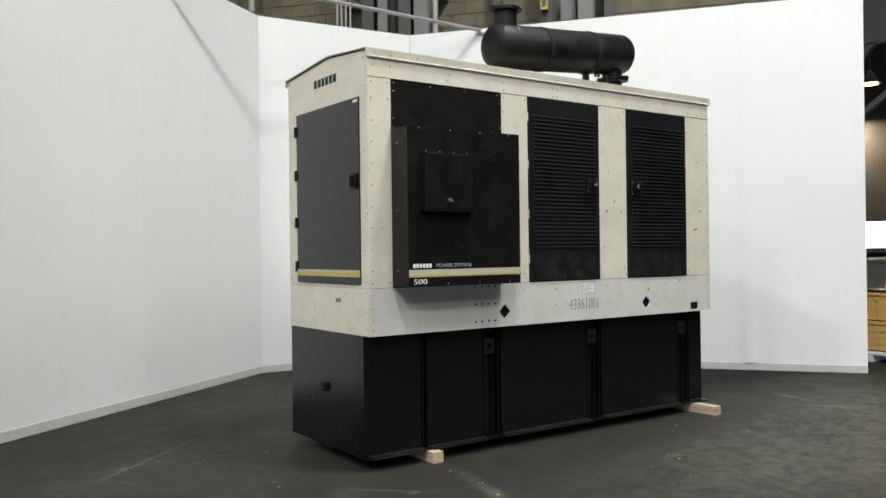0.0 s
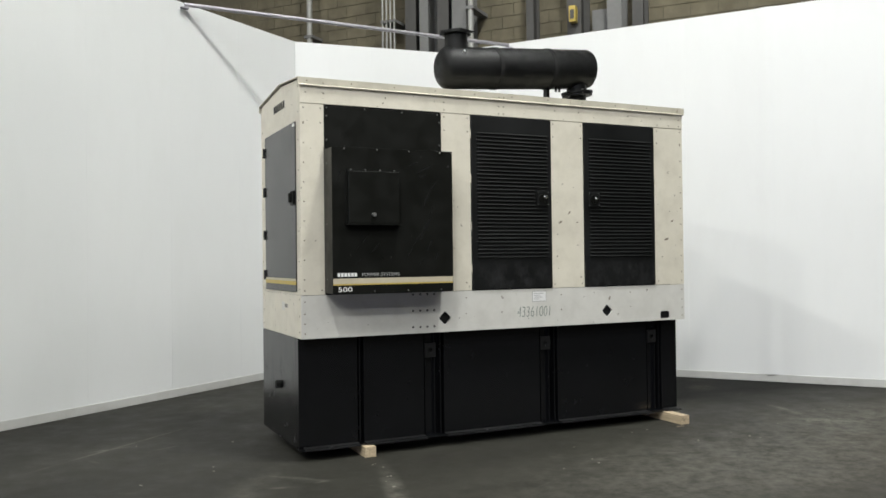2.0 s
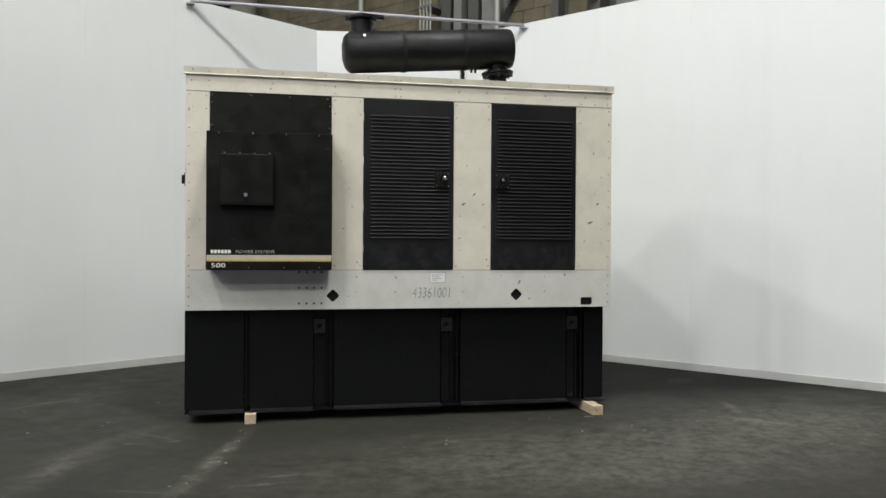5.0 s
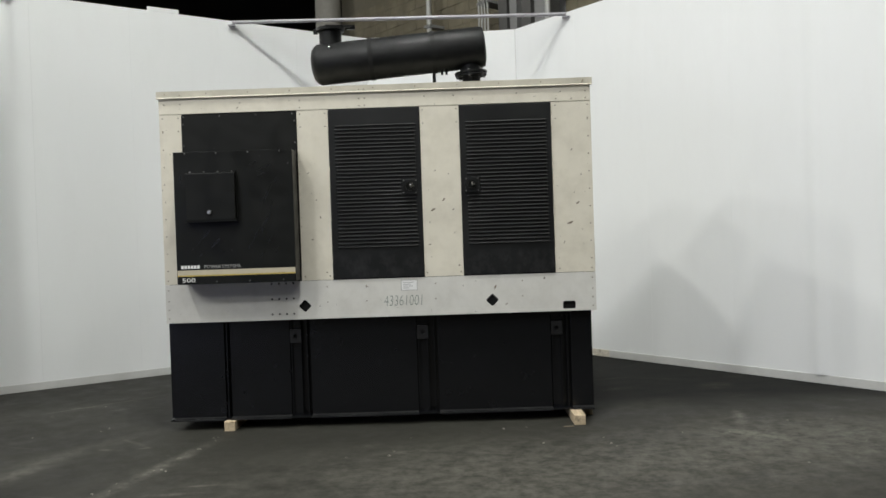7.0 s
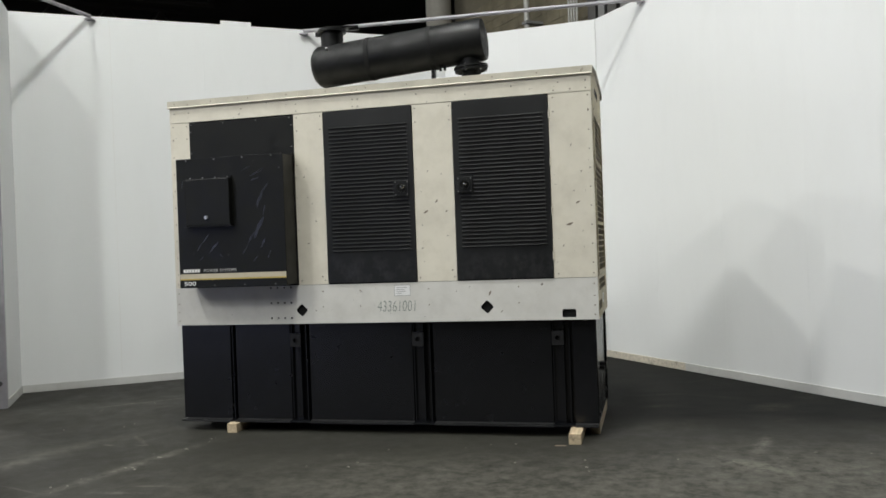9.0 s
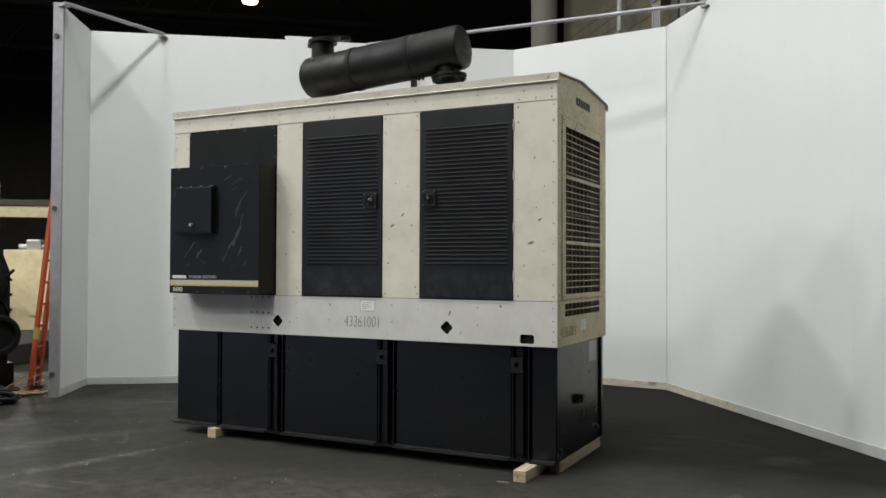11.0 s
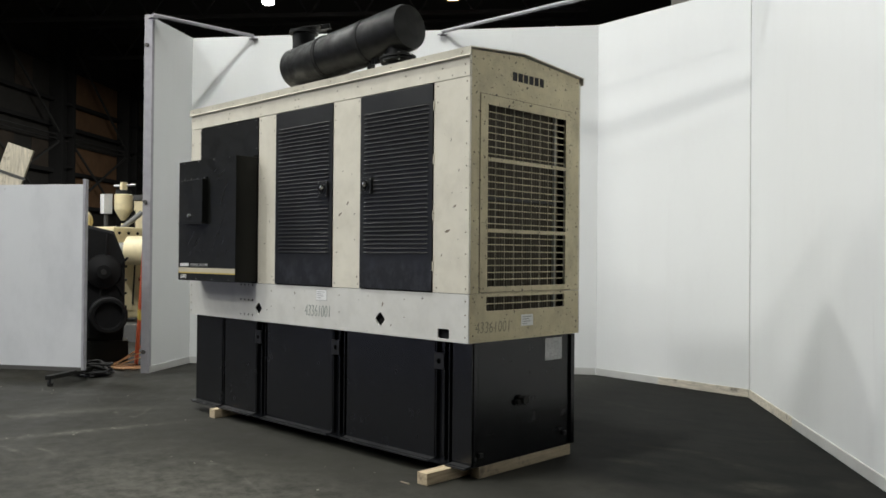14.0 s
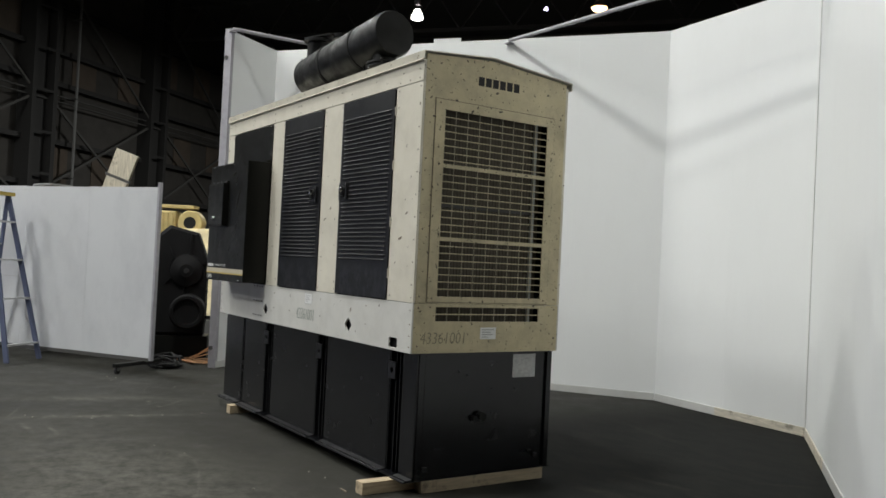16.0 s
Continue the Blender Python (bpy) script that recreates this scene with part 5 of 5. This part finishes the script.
for v in [v for v in bm.verts if not v.link_faces]:
    bm.verts.remove(v)
part("housing", bm, GRIMY_BLACK, alt)
hc = ma @ Vector((0, 0, 1.32))
part("end_bell", lathe(bmesh.new(), hc, an, [(0.0, 0.26), (0.06, 0.24), (0.10, 0.14), (0.13, 0.10)], 28), GRIMY_BLACK, alt, smooth=True)
part("shaft_cap", rod(bmesh.new(), hc + an * 0.12, hc + an * 0.15, 0.04, 16), DARKSTEEL, alt)
part("blower_drum", lathe(bmesh.new(), ma @ Vector((0.06, 0.0, 0.70)), an, [(0, 0.26), (0.42, 0.26), (0.44, 0.24), (0.44, 0.20), (0.38, 0.18)], 36), GRIMY_BLACK, alt, smooth=True)
for k in range(6):
    a = math.pi * (0.12 + k / 3.0)
    p = hc + (a_s * math.cos(a) + Vector((0, 0, 1)) * math.sin(a)) * 0.22
    q = hc + (a_s * math.cos(a) * 0.62 + Vector((0, 0, 1)) * math.sin(a)) * 0.58
    part("rib", beam(bmesh.new(), p + an * 0.02, q + an * 0.012, 0.04, 0.03), GRIMY_BLACK, alt)
part("base_skid", box(bmesh.new(), -0.60, 0.36, -0.5, -0.02, FZ, 0.298, 0.01, turn=ma), BLACK, alt)
for z in (0.6, 0.8, 1.0, 1.2, 1.4):
    part("rim_bolt", rod(bmesh.new(), ma @ Vector((0.30, -0.06, z)), ma @ Vector((0.33, -0.06, z)), 0.018, 8), BLACK, alt)

eng = thing("diesel_engine", (-8.0, 2.9, FZ), "cream and yellow diesel engine standing on a skid", "engine")
me = Matrix.Translation((-7.9, 2.75, 0)) @ Matrix.Rotation(radians(22), 4, "Z")
part("skid", box(bmesh.new(), -1.8, 1.5, -0.6, 0.6, FZ, 0.28, 0.01, turn=me), HALLSTEEL, eng)
part("engine_block", box(bmesh.new(), -1.6, 0.42, -0.5, 0.5, 0.35, 1.55, 0.04, turn=me), MACHINE_CREAM, eng)
part("cylinder_head", box(bmesh.new(), -1.5, 0.40, -0.50, 0.47, 1.56, 2.10, 0.05, turn=me), MACHINE_CREAM, eng)
for k in range(4):
    part("rocker_cover", box(bmesh.new(), -1.4 + 0.44 * k, -1.04 + 0.44 * k, -0.62, -0.42, 1.50, 1.72, 0.03, turn=me), MACHINE_CREAM, eng)
ac = Vector((-7.04, 2.80, 1.65))
ad = Vector((0.754, 0.65, 0)).normalized()
part("air_cleaner", lathe(bmesh.new(), ac - ad * 0.22, ad, [(0, 0.22), (0.03, 0.275), (0.36, 0.275), (0.37, 0.285), (0.42, 0.285), (0.43, 0.25)], 32), MACHINE_CREAM, eng, smooth=True)
part("air_cleaner_cap", lathe(bmesh.new(), ac + ad * 0.19, ad, [(0, 0.235), (0.02, 0.23), (0.02, 0.15), (0.035, 0.14), (0.04, 0.04)], 28), OLIVE, eng, smooth=True)
part("air_pipe", rod(bmesh.new(), ac - ad * 0.221, ac - ad * 0.5, 0.15, 20), GREYSTEEL, eng, smooth=True)
part("fuel_filter", lathe(bmesh.new(), me @ Vector((0.56, 0.26, 0.58)), (0, 0, 1), [(0, 0.03), (0.02, 0.09), (0.42, 0.10), (0.44, 0.10), (0.47, 0.06)], 20), PAPER, eng, "white spin-on filter canister", smooth=True)
part("filter_head", box(bmesh.new(), 0.421, 0.68, 0.14, 0.38, 1.051, 1.13, 0.015, turn=me), GRIMY_BLACK, eng)
part("terminal_box", box(bmesh.new(), 0.421, 0.56, 0.36, 0.50, 1.18, 1.36, 0.012, turn=me), MACHINE_CREAM, eng)
part("access_plate", box(bmesh.new(), 0.421, 0.44, -0.44, 0.02, 0.50, 1.22, 0.008, turn=me), MACHINE_CREAM, eng)
for y, z0, z1, dy in ((0.42, 0.45, 1.18, 0.05), (0.46, 0.60, 1.17, -0.08), (0.10, 0.50, 1.10, 0.04), (-0.06, 0.62, 1.40, 0.03)):
    part("fuel_line", rod(bmesh.new(), me @ Vector((0.47, y, z0)), me @ Vector((0.49, y + dy, z1)), 0.016, 8), GRIMY_BLACK, eng, smooth=True)
for y in (-0.36, -0.12, 0.12, 0.36):
    part("head_bolt", rod(bmesh.new(), me @ Vector((0.39, y, 1.98)), me @ Vector((0.42, y, 1.98)), 0.03, 6), GRIMY_BLACK, eng)
part("coolant_pipe", rod(bmesh.new(), (-7.75, 2.76, 2.06), (-7.75, 3.18, 2.40), 0.05, 12), GREYSTEEL, eng, smooth=True)
tc = Vector((-8.55, 2.26, 2.22))
td = Vector((0.80, -0.5, 0)).normalized()
part("turbocharger", lathe(bmesh.new(), tc - td * 0.25, td, [(0, 0.14), (0.05, 0.24), (0.22, 0.27), (0.36, 0.24), (0.42, 0.26), (0.46, 0.24), (0.46, 0.13)], 28), ENGINE_YELLOW, eng, smooth=True)
# dark disc painted for the shaded hollow of the mouth
part("turbo_mouth", rod(bmesh.new(), tc + td * 0.19, tc + td * 0.214, 0.128, 20), DARK, eng)
mt = Matrix.Translation(tc) @ Matrix((td, Vector((-td.y, td.x, 0)), Vector((0, 0, 1)))).transposed().to_4x4()
part("turbo_bracket", box(bmesh.new(), -0.3, 0.1, -0.25, 0.25, -0.42, -0.26, 0.02, turn=mt), MACHINE_CREAM, eng)
cool = part("aftercooler", box(bmesh.new(), -0.3, 0.12, -0.85, -0.32, -0.22, 0.24, 0.03, turn=mt), ENGINE_YELLOW, eng)
for k in range(5):
    part("cooling_fin", box(bmesh.new(), 0.121, 0.15, -0.80 + 0.095 * k, -0.76 + 0.095 * k, -0.18, 0.20, turn=mt), ENGINE_YELLOW, cool)
part("top_plate", box(bmesh.new(), -0.3, 0.1, -0.75, 0.05, 0.30, 0.37, 0.01, turn=mt), ENGINE_YELLOW, eng)
pc = Vector((-9.7, 3.7, 2.25))
part("pot_stand", rod(bmesh.new(), pc - Vector((0, 0, 0.7)), pc, 0.05, 10), MACHINE_CREAM, eng)
part("filter_pot", lathe(bmesh.new(), pc, (0, 0, 1), [(0.06, 0.05), (0.28, 0.185), (0.31, 0.19), (0.62, 0.19), (0.635, 0.175)], 24), MACHINE_CREAM, eng, smooth=True)
part("pot_collar", rod(bmesh.new(), pc + Vector((0, 0, 0.636)), pc + Vector((0, 0, 0.72)), 0.165, 20), RUBBER, eng)
part("pot_valve", box(bmesh.new(), pc.x - 0.06, pc.x + 0.06, pc.y - 0.06, pc.y + 0.06, pc.z + 0.721, pc.z + 0.90, 0.01), MACHINE_CREAM, eng)
part("valve_lever", rod(bmesh.new(), pc + Vector((-0.2, -0.12, 0.82)), pc + Vector((0.2, 0.16, 0.84)), 0.028, 8), STEEL, eng)
sb = thing("switch_box", (-10.87, 3.83, FZ), "white switch box on a dark post", "switch box")
part("post", rod(bmesh.new(), (-10.87, 3.83, FZ), (-10.87, 3.83, 2.55), 0.05, 10), HALLSTEEL, sb)
part("case", boxes((-10.97, -10.77, 3.73, 3.93, 2.5, 2.95), bevel=0.01), WHITE_INK, sb)

mcb = Matrix.Translation((-8.7, 4.35, 0)) @ Matrix.Rotation(radians(38), 4, "Z")
cabn = thing("machine_cabinet", (-8.0, 5.0, FZ), "cream steel machine cabinet with a grey plinth", "cabinet")
part("body", box(bmesh.new(), 0.0, 2.2, 0.0, 0.9, 0.34, 1.90, 0.015, turn=mcb), MACHINE_CREAM, cabn)
part("plinth", box(bmesh.new(), 0.0, 2.2, 0.01, 0.9, FZ, 0.335, 0.01, turn=mcb), GREYSTEEL, cabn)
part("door", box(bmesh.new(), 0.45, 1.7, -0.02, -0.001, 0.62, 1.84, 0.006, turn=mcb), MACHINE_CREAM, cabn)
part("badge", box(bmesh.new(), 0.62, 0.90, -0.006, -0.001, 0.42, 0.52, turn=mcb), WHITE_INK, cabn)
part("top_pipe", rod(bmesh.new(), mcb @ Vector((0.2, 0.3, 1.97)), mcb @ Vector((2.1, 0.3, 1.97)), 0.045, 12), ALU, cabn)
part("top_valve", box(bmesh.new(), 0.35, 0.62, 0.2, 0.45, 1.905, 2.10, 0.02, turn=mcb), ALU, cabn)
part("side_rod", rod(bmesh.new(), mcb @ Vector((-0.12, -0.1, 0.5)), mcb @ Vector((-0.12, -0.1, 2.0)), 0.02, 8), HALLSTEEL, cabn)

fr = thing("gantry", (-14.5, 7.5, FZ), "cream steel gantry standing beyond the machines", "gantry")
mf = Matrix.Translation((-15.4, 7.0, 0)) @ Matrix.Rotation(radians(36), 4, "Z")
part("beam_top", box(bmesh.new(), -0.4, 6.0, 0, 0.25, 2.86, 3.16, 0.01, turn=mf), MACHINE_CREAM, fr)
part("beam_cap", box(bmesh.new(), -0.5, 6.2, -0.05, 0.3, 3.165, 3.32, 0.01, turn=mf), HALLSTEEL, fr)
for x in (-0.35, 5.7):
    part("leg", box(bmesh.new(), x, x + 0.25, 0, 0.25, FZ, 2.855, 0.01, turn=mf), MACHINE_CREAM, fr)
part("knee_brace", beam(bmesh.new(), mf @ Vector((-0.1, 0.1, 2.1)), mf @ Vector((1.0, 0.1, 2.86)), 0.12, 0.12), MACHINE_CREAM, fr)

# ---------------------------------------------------------------- far right: stacked crates, girder, daylight window
def crate(x, y, z, w, d, h, turn):
    t = thing("wooden_crate", (x, y, z), "orange-yellow wooden crate stacked beyond the booth", "crate", "stacked crates")
    m = Matrix.Translation((x, y, z)) @ Matrix.Rotation(radians(turn), 4, "Z")
    part("crate_body", box(bmesh.new(), -w / 2, w / 2, -d / 2, d / 2, 0.03, h - 0.04, 0.008, turn=m), CRATE, t)
    for q in range(4):
        zz = 0.02 + (h - 0.16) * q / 3
        part("batten", box(bmesh.new(), -w / 2 - 0.02, w / 2 + 0.02, -d / 2 - 0.02, -d / 2 - 0.002, zz, zz + 0.08, turn=m), CRATE, t)
        part("batten", box(bmesh.new(), -w / 2 - 0.02, -w / 2 - 0.002, -d / 2, d / 2, zz, zz + 0.08, turn=m), CRATE, t)
    part("lid", box(bmesh.new(), -w / 2 - 0.02, w / 2 + 0.02, -d / 2 - 0.02, d / 2 + 0.02, h - 0.038, h, turn=m), CRATE, t)


pallet = thing("pallet", (9.3, 0.75, FZ), "dirty white plastic pallet under stacked crates", "pallet")
mpl = Matrix.Translation((9.3, 0.75, FZ)) @ Matrix.Rotation(radians(-4), 4, "Z")
part("deck", box(bmesh.new(), -0.75, 0.75, -0.8, 0.8, 0.10, 0.15, 0.01, turn=mpl), PAPER, pallet)
for y in (-0.7, 0.0, 0.7):
    part("runner", box(bmesh.new(), -0.74, 0.74, y - 0.07, y + 0.07, 0.0, 0.0995, 0.01, turn=mpl), PAPER, pallet)
crate(9.3, 0.75, FZ + 0.15, 1.4, 1.5, 0.42, -4)
crate(9.34, 0.78, FZ + 0.571, 1.35, 1.45, 0.40, -7)
wrap = thing("plastic_sheet", (9.3, 0.75, 0.956), "crumpled white plastic sheet lying on the crates", "plastic sheet")
bm = bmesh.new()
bmesh.ops.create_grid(bm, x_segments=24, y_segments=24, size=0.66)
for v in bm.verts:
    v.co.z = 0.012 + 0.05 * abs(noise.noise(v.co * 5)) + 0.02 * abs(noise.noise(v.co * 15))
bmesh.ops.translate(bm, verts=bm.verts, vec=(9.3, 0.75, 0.956))
sheet_ob = part("film", bm, PAPER, wrap, smooth=True)
sheet_ob.modifiers.new("thickness", "SOLIDIFY").thickness = 0.003

bundle = thing("covered_bundle", (9.32, 0.78, 0.97), "dark grey tarpaulin-covered bundle lying on the crates", "bundle")
bm = bmesh.new()
bmesh.ops.create_cube(bm, size=1.0)
bmesh.ops.subdivide_edges(bm, edges=bm.edges, cuts=9, use_grid_fill=True)
for v in bm.verts:
    lift = v.co.z + 0.5
    fold = 0.10 * noise.noise(v.co * 3.1) + 0.05 * noise.noise(v.co * 8.3)
    v.co.x, v.co.y = v.co.x * (1.16 - 0.14 * lift) + fold * 0.4 * lift, v.co.y * (1.22 - 0.14 * lift) + fold * 0.4 * lift
    v.co.z = 0.97 + lift * (0.44 + fold)
bmesh.ops.translate(bm, verts=bm.verts, vec=(9.32, 0.78, 0))
part("cover", bm, TARP, bundle, smooth=True)
part("lashing", rod(bmesh.new(), (8.70, 0.62, 0.99), (8.86, 0.62, 1.40), 0.012, 8), CABLE, bundle)

wn = structure("window_1", boxes((30, 30.2, 7.0, 15.0, 1.52, 2.55)), DAYLIGHT, "bright daylight window strip far off", "window")
for y in (8.6, 10.4, 12.2, 14.0):
    part("window_bar", boxes((29.9, 29.98, y - 0.05, y + 0.05, 1.52, 2.55)), HALLSTEEL, wn)
part("window_sill", boxes((29.9, 30.3, 6.8, 15.2, 1.32, 1.51)), HALLSTEEL, wn)
part("window_head", boxes((29.9, 30.3, 6.8, 15.2, 2.56, 2.75)), HALLSTEEL, wn)
structure("wall_right_far", boxes((30.3, 30.6, -30, 40, FZ, 17)), HALLWALL, "dark wall far beyond the booth", "wall")
gb = thing("roof_girder", (18, 6, 6.7), "grey steel girder high across the far bay", "girder")
part("girder_web", boxes((17.9, 17.93, -6, 18, 6.75, 7.95), (17.75, 18.08, -6, 18, 7.95, 8.0), (17.75, 18.08, -6, 18, 6.7, 6.75)), GREYSTEEL, gb)
part("strut", beam(bmesh.new(), (17.9, 7.2, 5.0), (17.9, 5.45, 6.72), 0.14, 0.14), GREYSTEEL, gb)
part("strut", beam(bmesh.new(), (17.9, 7.0, 4.1), (17.9, 3.2, 6.72), 0.14, 0.14), GREYSTEEL, gb)


def far_lamp(x, y, z, label):
    t = thing("high_bay_lamp", (x, y, z), label, "lamp", "high-bay lamps")
    part("reflector", lathe(bmesh.new(), (x, y, z + 0.45), (0, 0, -1), [(0, 0.06), (0.1, 0.09), (0.15, 0.14), (0.4, 0.32), (0.41, 0.32), (0.2, 0.15)], 20), GREYSTEEL, t, smooth=True)
    part("hook_rod", rod(bmesh.new(), (x, y, z + 0.4), (x, y, 17.0), 0.02, 8), HALLSTEEL, t)
    part("bulb", lathe(bmesh.new(), (x, y, z + 0.14), (0, 0, -1), [(0, 0.05), (0.05, 0.20), (0.12, 0.23), (0.16, 0.05)], 16), LAMP_AMBER, t, smooth=True)


far_lamp(22.0, 7.69, 6.45, "round warm lamp hanging in the far bay")
far_lamp(30.0 - 0.5, 12.7, 6.9, "second round warm lamp deeper in the far bay")

# ---------------------------------------------------------------- crumbs and chips along the scraped trails
random.seed(5)
bm = bmesh.new()
for x, y, length, wide, turn, count in ((0.33, -1.25, 2.3, 0.12, 76, 18), (-1.9, -0.5, 3.0, 0.3, 27, 7), (3.6, -0.6, 1.6, 0.5, 0, 6), (5.4, -0.5, 1.8, 1.0, 20, 7), (2.0, -0.9, 2.0, 0.6, 5, 5), (-0.8, 0.6, 1.6, 0.6, 40, 4)):
    for q in range(count):
        p, r = random.uniform(-0.5, 0.5) * length, random.gauss(0, 0.5) * wide
        c, s_ = math.cos(radians(turn)), math.sin(radians(turn))
        w = random.uniform(0.003, 0.010)
        m = Matrix.Translation((x + p * c - r * s_, y + p * s_ + r * c, FZ)) @ Matrix.Rotation(random.uniform(0, 3), 4, "Z")
        box(bm, -w, w, -w * random.uniform(0.3, 0.9), w * 0.5, 0, w * random.uniform(0.3, 0.8), turn=m)
tagged(part("floor_crumbs", bm, CRUMB, at=(0.3, -1.2, FZ)), "pale crumbs and chips scattered on the floor", "debris", kind="stuff")

# ---------------------------------------------------------------- single blocks of the block wall
random.seed(21)
mh = Matrix((HALL_D, HALL_N, Vector((0, 0, 1)))).transposed().to_4x4()
proto = None
BL, BH = 0.40, 0.20
for r in range(9):
    for k in range(31):
        u = U0 + 0.1 + BL * k + (BL / 2 if r % 2 else 0)
        z = 4.78 + BH * r
        if proto is None:
            bm = bmesh.new()
            box(bm, u + 0.005, u + BL - 0.005, BW, BW + 0.0118, z + 0.005, z + BH - 0.005, turn=mh)
            proto = part("block", bm, BLOCK, wall_block)
            first = Vector((u, 0, z))
        else:
            repeat(proto, HALL_D * (u - first.x) + HALL_N * random.uniform(-0.002, 0.0) + Vector((0, 0, z - first.z)))
